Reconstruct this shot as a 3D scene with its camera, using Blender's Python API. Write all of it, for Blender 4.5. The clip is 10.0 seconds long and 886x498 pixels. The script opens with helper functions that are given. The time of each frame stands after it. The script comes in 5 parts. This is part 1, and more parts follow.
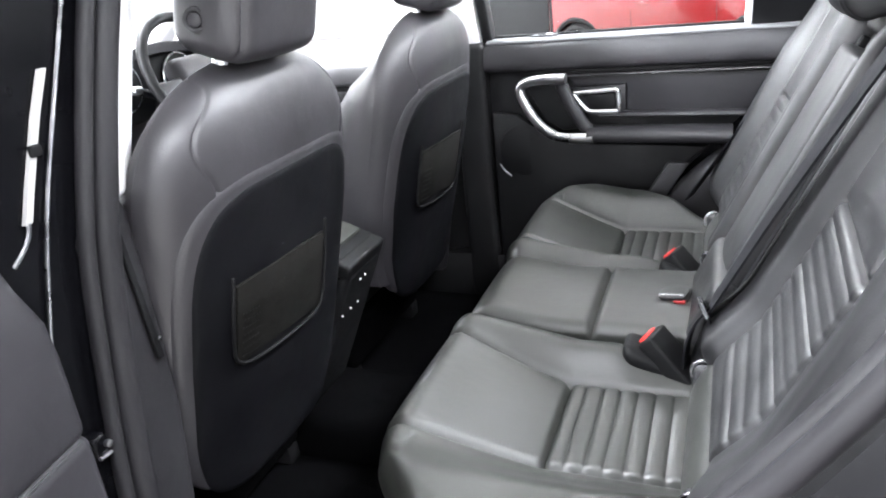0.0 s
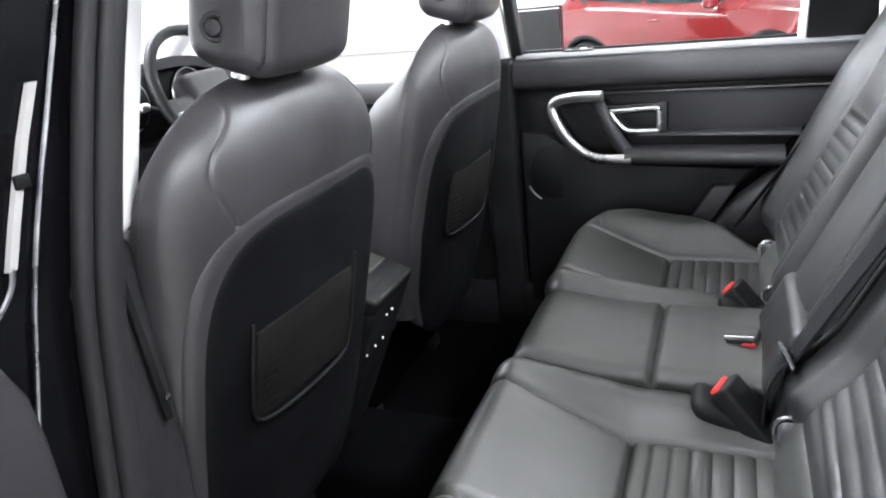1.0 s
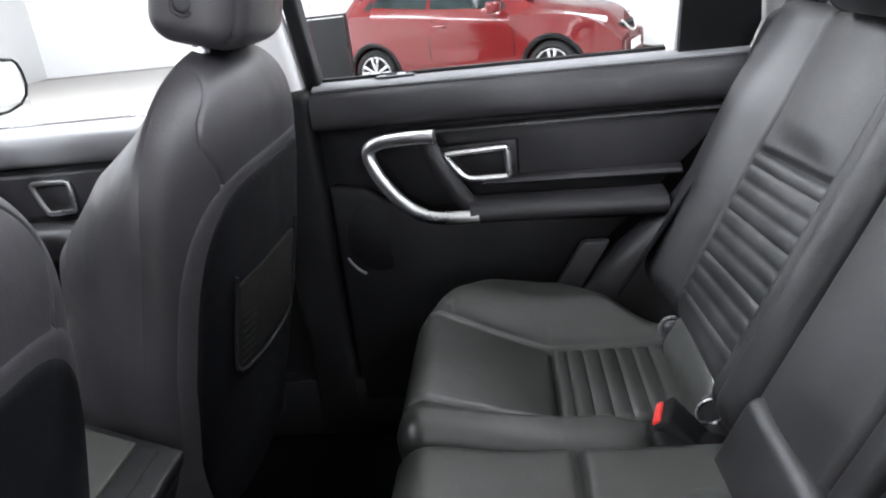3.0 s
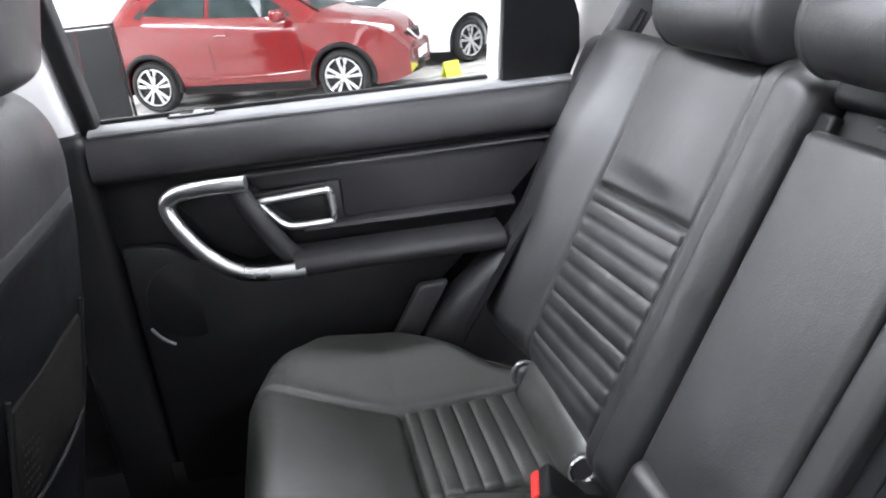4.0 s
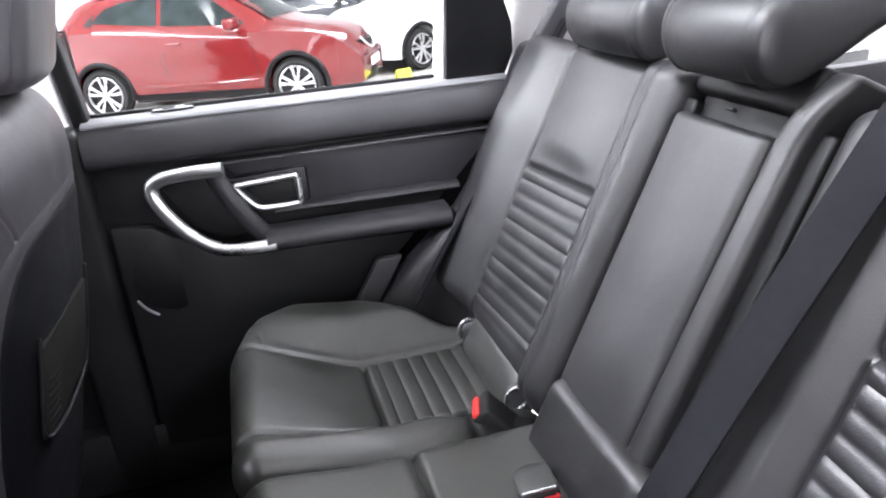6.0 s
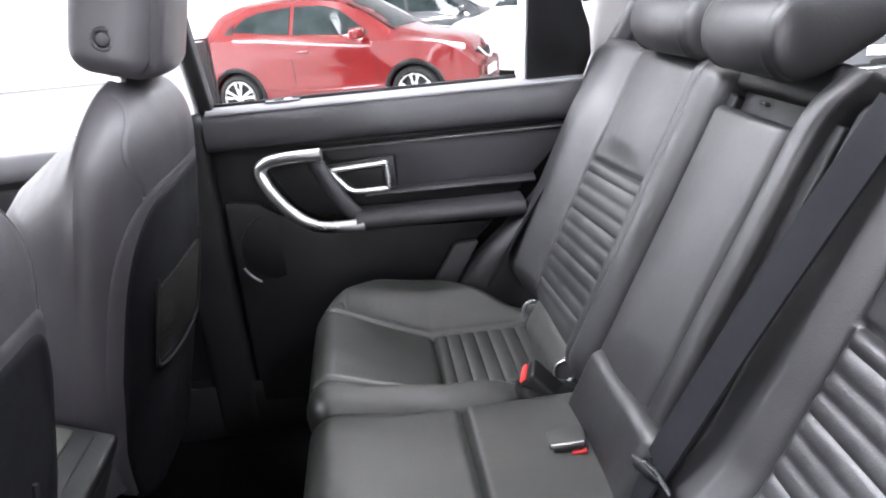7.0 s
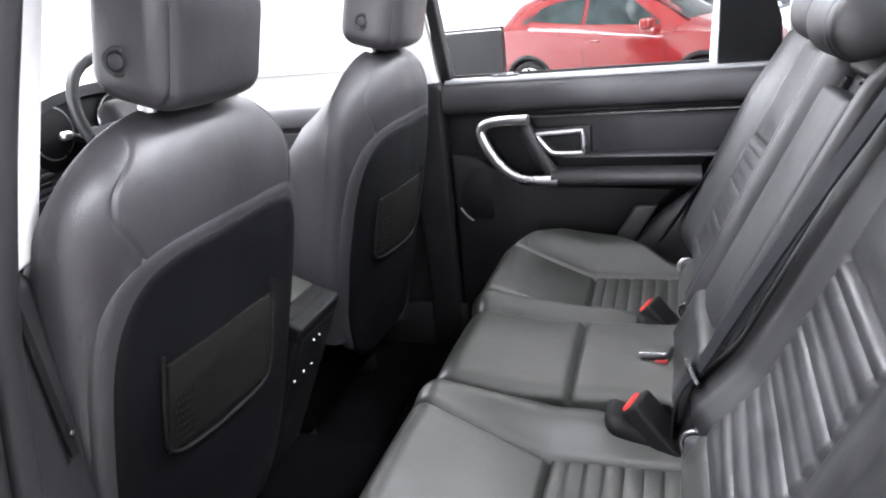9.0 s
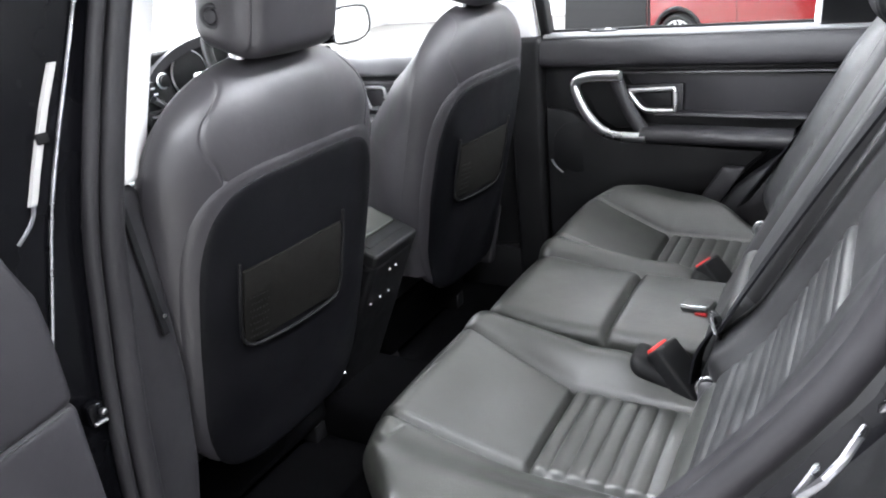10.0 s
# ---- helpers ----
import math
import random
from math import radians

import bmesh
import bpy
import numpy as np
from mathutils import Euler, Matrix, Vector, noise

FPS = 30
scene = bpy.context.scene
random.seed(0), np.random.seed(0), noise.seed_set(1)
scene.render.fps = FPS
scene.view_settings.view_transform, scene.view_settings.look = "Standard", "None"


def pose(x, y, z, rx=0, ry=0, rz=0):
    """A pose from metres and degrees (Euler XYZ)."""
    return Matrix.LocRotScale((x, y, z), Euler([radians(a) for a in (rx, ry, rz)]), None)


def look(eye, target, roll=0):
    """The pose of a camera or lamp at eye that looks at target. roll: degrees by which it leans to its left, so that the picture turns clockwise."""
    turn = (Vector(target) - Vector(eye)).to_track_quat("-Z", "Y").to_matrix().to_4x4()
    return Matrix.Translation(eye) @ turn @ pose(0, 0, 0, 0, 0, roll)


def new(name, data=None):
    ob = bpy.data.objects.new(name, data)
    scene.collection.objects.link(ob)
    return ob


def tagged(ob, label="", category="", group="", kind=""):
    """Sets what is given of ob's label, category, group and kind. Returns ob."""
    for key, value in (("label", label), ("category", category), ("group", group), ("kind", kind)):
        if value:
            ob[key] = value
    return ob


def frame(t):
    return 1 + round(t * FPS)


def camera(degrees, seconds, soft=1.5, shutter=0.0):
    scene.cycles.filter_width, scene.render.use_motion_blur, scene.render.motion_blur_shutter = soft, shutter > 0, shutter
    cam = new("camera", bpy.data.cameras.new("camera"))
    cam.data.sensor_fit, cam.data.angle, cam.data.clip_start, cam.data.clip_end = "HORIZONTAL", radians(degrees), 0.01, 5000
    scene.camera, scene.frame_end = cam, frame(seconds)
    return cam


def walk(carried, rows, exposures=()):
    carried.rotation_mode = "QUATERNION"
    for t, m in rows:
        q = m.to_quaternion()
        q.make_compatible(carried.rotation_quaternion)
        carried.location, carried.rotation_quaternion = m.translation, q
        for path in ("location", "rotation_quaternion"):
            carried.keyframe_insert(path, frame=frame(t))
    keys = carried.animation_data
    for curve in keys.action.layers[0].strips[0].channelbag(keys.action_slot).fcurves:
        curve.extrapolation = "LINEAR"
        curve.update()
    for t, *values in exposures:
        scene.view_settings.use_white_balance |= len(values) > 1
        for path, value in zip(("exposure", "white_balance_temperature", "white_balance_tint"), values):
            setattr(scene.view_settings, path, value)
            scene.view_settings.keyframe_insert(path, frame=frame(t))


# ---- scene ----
cam = camera(63.0, 10.0, soft=2.0)
PATH = [
    (0, (0.214, -1.222, 1.413), (-0.498, 0.495, 0.674), -6.2),
    (0.5, (0.169, -1.185, 1.408), (-0.552, 0.544, 0.707), -6.2),
    (1, (0.111, -1.117, 1.398), (-0.612, 0.613, 0.703), -6.1),
    (1.5, (0.059, -0.98, 1.39), (-0.671, 0.754, 0.711), -6.4),
    (2, (0.03, -0.857, 1.375), (-0.604, 0.913, 0.694), -6.8),
    (3.5, (-0.071, -0.519, 1.399), (-0.006, 1.333, 0.645), -5.8),
    (4, (-0.082, -0.469, 1.416), (0.252, 1.346, 0.645), -5.2),
    (4.5, (-0.08, -0.477, 1.433), (0.451, 1.282, 0.642), -5.0),
    (5, (-0.087, -0.52, 1.428), (0.499, 1.222, 0.641), -4.9),
    (6.5, (-0.128, -0.725, 1.429), (0.197, 1.107, 0.695), -4.7),
    (7, (-0.07, -0.798, 1.418), (0.086, 1.066, 0.71), -5.1),
    (7.5, (0.022, -0.912, 1.42), (-0.071, 0.967, 0.74), -5.8),
    (8, (0.07, -0.987, 1.418), (-0.227, 0.879, 0.765), -5.9),
    (8.5, (0.11, -1.051, 1.407), (-0.317, 0.797, 0.773), -5.9),
    (9, (0.166, -1.113, 1.41), (-0.435, 0.676, 0.748), -5.8),
    (9.5, (0.266, -1.14, 1.423), (-0.543, 0.545, 0.712), -5.8),
    (10, (0.335, -1.171, 1.421), (-0.603, 0.428, 0.67), -5.8),
]
EXPOSURES = [(0, 0.02, 6500, 11), (0.5, 0.0, 6500, 11), (1.0, -0.44, 6500, 11), (1.5, -0.9, 6500, 11), (2.0, -1.20, 6500, 11), (2.7, -1.05, 6500, 11),
             (3.5, -1.02, 6500, 12), (4.0, -0.62, 6500, 12), (4.5, -0.32, 6500, 12), (5.0, -0.28, 6500, 13), (6.5, -0.32, 6500, 16), (7.5, -0.18, 6500, 16),
             (8.5, -0.12, 6500, 15), (9.0, -0.28, 6500, 14), (9.5, -0.25, 6500, 12), (10.0, -0.27, 6500, 11)]
walk(cam, [(t, look(eye, target, roll)) for t, eye, target, roll in PATH],
     exposures=EXPOSURES)

# ---------------------------------------------------------------- world and large lights
GROUND = -0.20
world = bpy.data.worlds.new("hall_air")
scene.world = world
world.use_nodes = True
world.node_tree.nodes["Background"].inputs[0].default_value = (0.9, 0.95, 1.0, 1)
world.node_tree.nodes["Background"].inputs[1].default_value = 0.25


def panel_lamp(x, y, z, sx, sy, watts, colour=(0.93, 0.98, 1.05)):
    data = bpy.data.lights.new("unseen_ceiling_lamp", "AREA")
    data.shape, data.size, data.size_y, data.energy, data.color = "RECTANGLE", sx, sy, watts, colour
    ob = new("unseen_ceiling_lamp", data)
    ob.matrix_world = pose(x, y, z)
    return ob


# unseen lamps, their places and watts weighted to shape light on the seats
LAMP = 480
for lx in (-7.5, -2.5, 2.5, 7.5):
    for ly in (-3.3, 1.6, 5.0, 9.5):
        panel_lamp(lx, ly, 4.35, 0.6, 3.0, LAMP * {-3.3: 2.4 if lx == -2.5 else 0.9, 1.6: 1.9 if lx == -2.5 else 1.2}.get(ly, 2.6 if lx == -7.5 else 0.85))

# assumed daylight, added in an unseen shop window behind the camera
day = bpy.data.lights.new("assumed_daylight", "AREA")
day.shape, day.size, day.size_y, day.energy, day.color = "RECTANGLE", 9.8, 2.5, 800, (0.95, 0.98, 1.04)
new("assumed_daylight", day).matrix_world = pose(-3.0, -8.0, 1.55, 90, 0, 0)

# ---------------------------------------------------------------- materials


def material(name, colour, rough=0.5, metal=0.0, grain=0.0, grain_scale=400.0, blotch=0.12, blotch_scale=9.0, rough_var=0.08,
             coat=0.0, sheen=0.0, kind="noise", spec=0.35):
    m = bpy.data.materials.new(name)
    m.use_nodes = True
    nt = m.node_tree
    b = nt.nodes["Principled BSDF"]
    b.inputs["Metallic"].default_value = metal
    b.inputs["Coat Weight"].default_value = coat
    b.inputs["Coat Roughness"].default_value = 0.04
    b.inputs["Sheen Weight"].default_value = sheen
    b.inputs["Specular IOR Level"].default_value = spec
    tc = nt.nodes.new("ShaderNodeTexCoord")
    big = nt.nodes.new("ShaderNodeTexNoise")
    big.inputs["Scale"].default_value, big.inputs["Detail"].default_value = blotch_scale, 5
    nt.links.new(tc.outputs["Object"], big.inputs["Vector"])
    ramp = nt.nodes.new("ShaderNodeMapRange")
    ramp.inputs["From Min"].default_value, ramp.inputs["From Max"].default_value = 0.3, 0.7
    ramp.inputs["To Min"].default_value, ramp.inputs["To Max"].default_value = 1 - blotch, 1 + blotch
    nt.links.new(big.outputs["Fac"], ramp.inputs["Value"])
    mul = nt.nodes.new("ShaderNodeVectorMath")
    mul.operation = "SCALE"
    mul.inputs[0].default_value = colour
    nt.links.new(ramp.outputs["Result"], mul.inputs["Scale"])
    nt.links.new(mul.outputs["Vector"], b.inputs["Base Color"])
    rr = nt.nodes.new("ShaderNodeMapRange")
    rr.inputs["From Min"].default_value, rr.inputs["From Max"].default_value = 0.3, 0.7
    rr.inputs["To Min"].default_value, rr.inputs["To Max"].default_value = max(0.02, rough - rough_var), min(1, rough + rough_var)
    nt.links.new(big.outputs["Fac"], rr.inputs["Value"])
    nt.links.new(rr.outputs["Result"], b.inputs["Roughness"])
    if grain:
        if kind == "leather":
            tex = nt.nodes.new("ShaderNodeTexVoronoi")
            tex.inputs["Scale"].default_value = grain_scale
            out = tex.outputs["Distance"]
        else:
            tex = nt.nodes.new("ShaderNodeTexNoise")
            tex.inputs["Scale"].default_value, tex.inputs["Detail"].default_value = grain_scale, 3
            out = tex.outputs["Fac"]
        nt.links.new(tc.outputs["Object"], tex.inputs["Vector"])
        wr = nt.nodes.new("ShaderNodeTexNoise")
        wr.inputs["Scale"].default_value, wr.inputs["Detail"].default_value = 22.0, 3
        nt.links.new(tc.outputs["Object"], wr.inputs["Vector"])
        b1 = nt.nodes.new("ShaderNodeBump")
        b1.inputs["Strength"].default_value, b1.inputs["Distance"].default_value = min(1.0, grain * 1.2), 0.004
        nt.links.new(wr.outputs["Fac"], b1.inputs["Height"])
        b2 = nt.nodes.new("ShaderNodeBump")
        b2.inputs["Strength"].default_value, b2.inputs["Distance"].default_value = grain, 0.0006
        nt.links.new(out, b2.inputs["Height"])
        nt.links.new(b1.outputs["Normal"], b2.inputs["Normal"])
        nt.links.new(b2.outputs["Normal"], b.inputs["Normal"])
    return m


# one black leather in three tones: light and shade are put into the colours
LEATHER = material("leather_lit_from_top", (0.0225, 0.0232, 0.0206), 0.39, spec=0.88, grain=0.22, grain_scale=520, blotch=0.10, kind="leather")
LEATHER_LIT = material("leather_lit_front", (0.031, 0.0288, 0.032), 0.40, spec=0.66, grain=0.22, grain_scale=520, blotch=0.10, kind="leather")
LEATHER_SHADED = material("leather_shaded", (0.0090, 0.0087, 0.0095), 0.45, spec=0.72, grain=0.22, grain_scale=520, blotch=0.10, kind="leather")
SOFT = material("soft_touch_plastic", (0.018, 0.017, 0.019), 0.48, spec=0.38, grain=0.3, grain_scale=900)
SOFT_GREY = material("grey_soft_plastic", (0.034, 0.033, 0.036), 0.5, grain=0.25, grain_scale=900)
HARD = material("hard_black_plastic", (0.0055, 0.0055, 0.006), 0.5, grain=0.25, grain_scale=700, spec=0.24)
PANEL = material("seat_back_shell", (0.003, 0.003, 0.004), 0.55, grain=0.25, grain_scale=800, spec=0.15)
NET = material("pocket_netting", (0.0055, 0.005, 0.0042), 0.8, spec=0.12, grain=0.8, grain_scale=1100)
CARPET = material("black_carpet", (0.0016, 0.0016, 0.0018), 0.95, spec=0.02, grain=1.0, grain_scale=500, blotch=0.3)
CHROME = material("satin_chrome", (0.90, 0.90, 0.91), 0.30, metal=1.0, blotch=0.03, rough_var=0.05)
STEEL = material("bright_steel", (0.6, 0.6, 0.62), 0.25, metal=1.0, blotch=0.1)
RED = material("red_button_plastic", (0.62, 0.03, 0.025), 0.4, blotch=0.05)
WEB = material("belt_webbing", (0.0045, 0.0045, 0.006), 0.75, grain=0.5, grain_scale=700, spec=0.12)
DARKRED = material("dark_red_plastic", (0.25, 0.012, 0.012), 0.4, blotch=0.05)
OLIVE = material("olive_grey_plastic", (0.034, 0.035, 0.030), 0.5, grain=0.25, grain_scale=900)
# pale plastic; on ledge and front pad its tone holds window light
LEDGE = material("sheen_toned_plastic", (0.13, 0.13, 0.135), 0.40, spec=0.5, blotch=0.06, rough_var=0.03)
MIRROR = material("mirror_silver", (0.93, 0.94, 0.95), 0.03, metal=1.0, blotch=0.01, rough_var=0.01)
# for small metal parts, and for the glint along the jamb seam
EDGE = material("metal_and_glint", (0.42, 0.42, 0.44), 0.3, metal=1.0, blotch=0.3, blotch_scale=25)
CARD = material("door_card_plastic", (0.026, 0.0245, 0.028), 0.5, grain=0.25, grain_scale=900)
# darker, duller copy of the body paint that keeps the jambs shaded
JAMB = material("black_paint_dulled", (0.004, 0.004, 0.005), 0.24, blotch=0.05, rough_var=0.08, spec=0.14)
GLOSS = material("black_body_paint", (0.006, 0.006, 0.007), 0.15, blotch=0.05, rough_var=0.03, coat=1.0, spec=0.8)
RUBBER = material("door_seal_rubber", (0.013, 0.012, 0.014), 0.6, grain=0.2, grain_scale=600)
TRIM = material("pale_pillar_trim", (0.80, 0.79, 0.79), 0.65, grain=0.2, grain_scale=800, blotch=0.04)
HEADLINER = material("headliner_cloth", (0.42, 0.41, 0.40), 0.9, grain=0.5, grain_scale=900, blotch=0.05)
WHITE = material("white_wall_paint", (0.82, 0.82, 0.82), 0.7, grain=0.1, grain_scale=90, blotch=0.03, blotch_scale=0.7)
FLOOR = material("showroom_tiles", (0.36, 0.345, 0.325), 0.42, blotch=0.10, blotch_scale=1.2, grain=0.04, grain_scale=30)
GROUT = material("tile_grout", (0.30, 0.29, 0.28), 0.8)
REDPAINT = material("red_car_paint", (0.125, 0.0065, 0.0075), 0.22, blotch=0.03, rough_var=0.03, coat=1.0)
WHITEPAINT = material("white_car_paint", (0.78, 0.78, 0.79), 0.2, blotch=0.02, coat=1.0)
DARKPAINT = material("grey_car_paint", (0.06, 0.065, 0.07), 0.2, blotch=0.04, coat=1.0)
TYRE = material("tyre_rubber", (0.014, 0.014, 0.014), 0.8, grain=0.4, grain_scale=120)
ALLOY = material("silver_alloy", (0.62, 0.62, 0.63), 0.3, metal=1.0, blotch=0.06)
LAMPGLASS = material("lamp_lens", (0.75, 0.77, 0.8), 0.08, blotch=0.2, blotch_scale=30, coat=1.0)
YELLOW = material("yellow_plastic", (0.62, 0.66, 0.06), 0.45, blotch=0.08)
HOUSING = material("grey_buckle_plastic", (0.040, 0.041, 0.039), 0.5, grain=0.2, grain_scale=900)
DIAL = material("dial_white", (0.75, 0.75, 0.75), 0.5, blotch=0.02)


def glass(name, tint, rough=0.0):
    m = bpy.data.materials.new(name)
    m.use_nodes = True
    b = m.node_tree.nodes["Principled BSDF"]
    b.inputs["Base Color"].default_value = (*tint, 1)
    b.inputs["Roughness"].default_value = rough
    b.inputs["Transmission Weight"].default_value = 1.0
    b.inputs["IOR"].default_value = 1.08
    return m


GLASS = glass("window_glass", (0.97, 0.98, 0.97))
DARKGLASS = material("tinted_glass", (0.02, 0.028, 0.028), 0.05, blotch=0.5, blotch_scale=3, spec=0.2)

# ---------------------------------------------------------------- mesh helpers


def clamp(v, a=0.0, b=1.0):
    return a if v < a else b if v > b else v


def smooth(v):
    v = clamp(v)
    return v * v * (3 - 2 * v)


def mix(a, b, f):
    return a + (b - a) * f


def bump(d, w):
    return math.exp(-(d / w) ** 2)


def mesh_of(name, bm, mat, angle=40.0):
    me = bpy.data.meshes.new(name)
    bmesh.ops.recalc_face_normals(bm, faces=bm.faces[:])
    for f in bm.faces:
        f.smooth = True
    bm.to_mesh(me)
    bm.free()
    me.set_sharp_from_angle(angle=radians(angle))
    if mat:
        me.materials.append(mat)
    return me


def part(name, bm, mat, parent=None, label="", angle=40.0):
    ob = new(name, mesh_of(name, bm, mat, angle))
    if parent is not None:
        ob.parent = parent
    if label:
        tagged(ob, label)
    return ob


def thing(name, label, category, group="", kind=""):
    ob = new(name)
    ob.empty_display_size = 0.05
    return tagged(ob, label, category, group, kind)


def solid(name, bm, mat, label, category, group="", kind="", angle=40.0):
    return tagged(part(name, bm, mat, None, "", angle), label, category, group, kind)


def rbox(size, r, n=(4, 4, 4), deform=None, corner=3, at=(0, 0, 0), turn=None):
    """A box with rounded edges; deform moves each point of it, given in the box's own coordinates."""
    axes = []
    for s, k in zip(size, n):
        h = s / 2
        rr = min(r, h * 0.98)
        ends = [-h + rr * i / corner for i in range(corner)]
        mids = [-h + rr + (s - 2 * rr) * i / k for i in range(k + 1)]
        axes.append((ends + mids + [-e for e in reversed(ends)], h, rr))
    nx, ny, nz = (len(a[0]) for a in axes)
    bm = bmesh.new()
    seen = {}
    at = Vector(at)

    def vert(i, j, k):
        key = (i, j, k)
        if key not in seen:
            p = Vector((axes[0][0][i], axes[1][0][j], axes[2][0][k]))
            q = Vector([clamp(p[a], -axes[a][1] + axes[a][2], axes[a][1] - axes[a][2]) for a in range(3)])
            d = p - q
            if d.length > 1e-9:
                rr = [axes[a][2] for a in range(3)]
                u = d.normalized()
                p = q + Vector([u[a] * rr[a] for a in range(3)])
            if deform:
                p = Vector(deform(p))
            if turn is not None:
                p = turn @ p
            seen[key] = bm.verts.new(p + at)
        return seen[key]

    def grid(a, b, put):
        for i in range(a - 1):
            for j in range(b - 1):
                vs = [vert(*put(i, j)), vert(*put(i + 1, j)), vert(*put(i + 1, j + 1)), vert(*put(i, j + 1))]
                if len(set(vs)) == 4:
                    try:
                        bm.faces.new(vs)
                    except ValueError:
                        pass

    for e in (0, nz - 1):
        grid(nx, ny, lambda i, j: (i, j, e))
    for e in (0, ny - 1):
        grid(nx, nz, lambda i, j: (i, e, j))
    for e in (0, nx - 1):
        grid(ny, nz, lambda i, j: (e, i, j))
    return bm


def chaikin(pts, rounds=2, closed=True):
    for _ in range(rounds):
        out = []
        count = len(pts) if closed else len(pts) - 1
        if not closed:
            out.append(tuple(pts[0]))
        for i in range(count):
            a, b = pts[i], pts[(i + 1) % len(pts)]
            out.append(tuple(0.75 * p + 0.25 * q for p, q in zip(a, b)))
            out.append(tuple(0.25 * p + 0.75 * q for p, q in zip(a, b)))
        if not closed:
            out.append(tuple(pts[-1]))
        pts = out
    return pts


def loft(rings, closed=True, caps=True):
    """A skin over rings of points, all with the same count."""
    bm = bmesh.new()
    vs = [[bm.verts.new(p) for p in ring] for ring in rings]
    m = len(rings[0])
    for a, b in zip(vs, vs[1:]):
        for i in range(m if closed else m - 1):
            j = (i + 1) % m
            bm.faces.new((a[i], a[j], b[j], b[i]))
    if caps and closed:
        bm.faces.new(vs[0])
        bm.faces.new(vs[-1])
    return bm


def tube(path, ru, rv=None, segs=8, rounds=0, up=(0, 0, 1), closed=False):
    """An oval tube along a path; ru across, rv towards up."""
    rv = rv or ru
    pts = [Vector(p) for p in (chaikin(path, rounds, closed) if rounds else path)]
    up = Vector(up)
    rings = []
    for i, p in enumerate(pts):
        a = pts[i - 1] if (i or closed) else p
        b = pts[(i + 1) % len(pts)] if (i + 1 < len(pts) or closed) else p
        d = (b - a).normalized()
        side = d.cross(up)
        side = side.normalized() if side.length > 1e-4 else Vector((1, 0, 0))
        top = side.cross(d).normalized()
        rings.append([p + side * ru * math.cos(t) + top * rv * math.sin(t) for t in (2 * math.pi * k / segs for k in range(segs))])
    if closed:
        rings.append(rings[0])
        bm = loft(rings, caps=False)
        bmesh.ops.remove_doubles(bm, verts=bm.verts[:], dist=1e-6)
        return bm
    return loft(rings)


def plate(outline, thick, bevel=0.003, to=None, rounds=0, segments=2):
    """A flat piece with the given outline (u, v), thick along w from 0 down, its edges rounded; to maps (u, v, w)."""
    pts = chaikin(outline, rounds) if rounds else outline
    bm = bmesh.new()
    f = bm.faces.new([bm.verts.new((u, v, 0)) for u, v in pts])
    ext = bmesh.ops.extrude_face_region(bm, geom=[f])
    bmesh.ops.translate(bm, verts=[g for g in ext["geom"] if isinstance(g, bmesh.types.BMVert)], vec=(0, 0, -thick))
    bmesh.ops.recalc_face_normals(bm, faces=bm.faces[:])
    if bevel:
        rim = [e for e in bm.edges if len(e.link_faces) == 2 and e.calc_face_angle(0) > 0.9]
        bmesh.ops.bevel(bm, geom=rim, offset=bevel, segments=segments, affect="EDGES", profile=0.5)
    if to:
        for v in bm.verts:
            v.co = Vector(to(*v.co))
    return bm


def prism_x(profile, x0, x1, steps=12, rounds=1, bend=None):
    """A profile (y, z) carried along x; bend moves each point."""
    pts = chaikin(profile, rounds) if rounds else profile
    rings = []
    for i in range(steps + 1):
        x = mix(x0, x1, i / steps)
        rings.append([Vector(bend(x, y, z)) if bend else Vector((x, y, z)) for y, z in pts])
    return loft(rings)


def disc(radius, thick, at, axis="y", segs=24, bevel=0.002):
    bm = plate([(radius * math.cos(2 * math.pi * k / segs), radius * math.sin(2 * math.pi * k / segs)) for k in range(segs)], thick, bevel)
    turns = {"y": Matrix.Rotation(radians(90), 4, "X"), "x": Matrix.Rotation(radians(-90), 4, "Y"), "z": Matrix.Identity(4)}
    bmesh.ops.transform(bm, matrix=Matrix.Translation(at) @ turns[axis], verts=bm.verts[:])
    return bm


def turned(bm, m):
    bmesh.ops.transform(bm, matrix=m, verts=bm.verts[:])
    return bm


def joined(*parts):
    out = bmesh.new()
    for b in parts:
        me = bpy.data.meshes.new("piece")
        b.to_mesh(me)
        b.free()
        out.from_mesh(me)
        bpy.data.meshes.remove(me)
    return out

# ---------------------------------------------------------------- showroom


def slab(x0, x1, y0, y1, z0, z1):
    return rbox((x1 - x0, y1 - y0, z1 - z0), 0.005, (1, 1, 1), corner=1, at=((x0 + x1) / 2, (y0 + y1) / 2, (z0 + z1) / 2))


G = GROUND
solid("floor", slab(-11, 11, -8, 16.4, G - 0.2, G - 0.004), GROUT, "pale grey showroom floor bed under the tiles", "floor", kind="structure")
solid("ceiling", slab(-11.2, 11.2, -8.2, 16.6, 4.5, 4.7), WHITE, "plain white showroom ceiling", "ceiling", kind="structure")
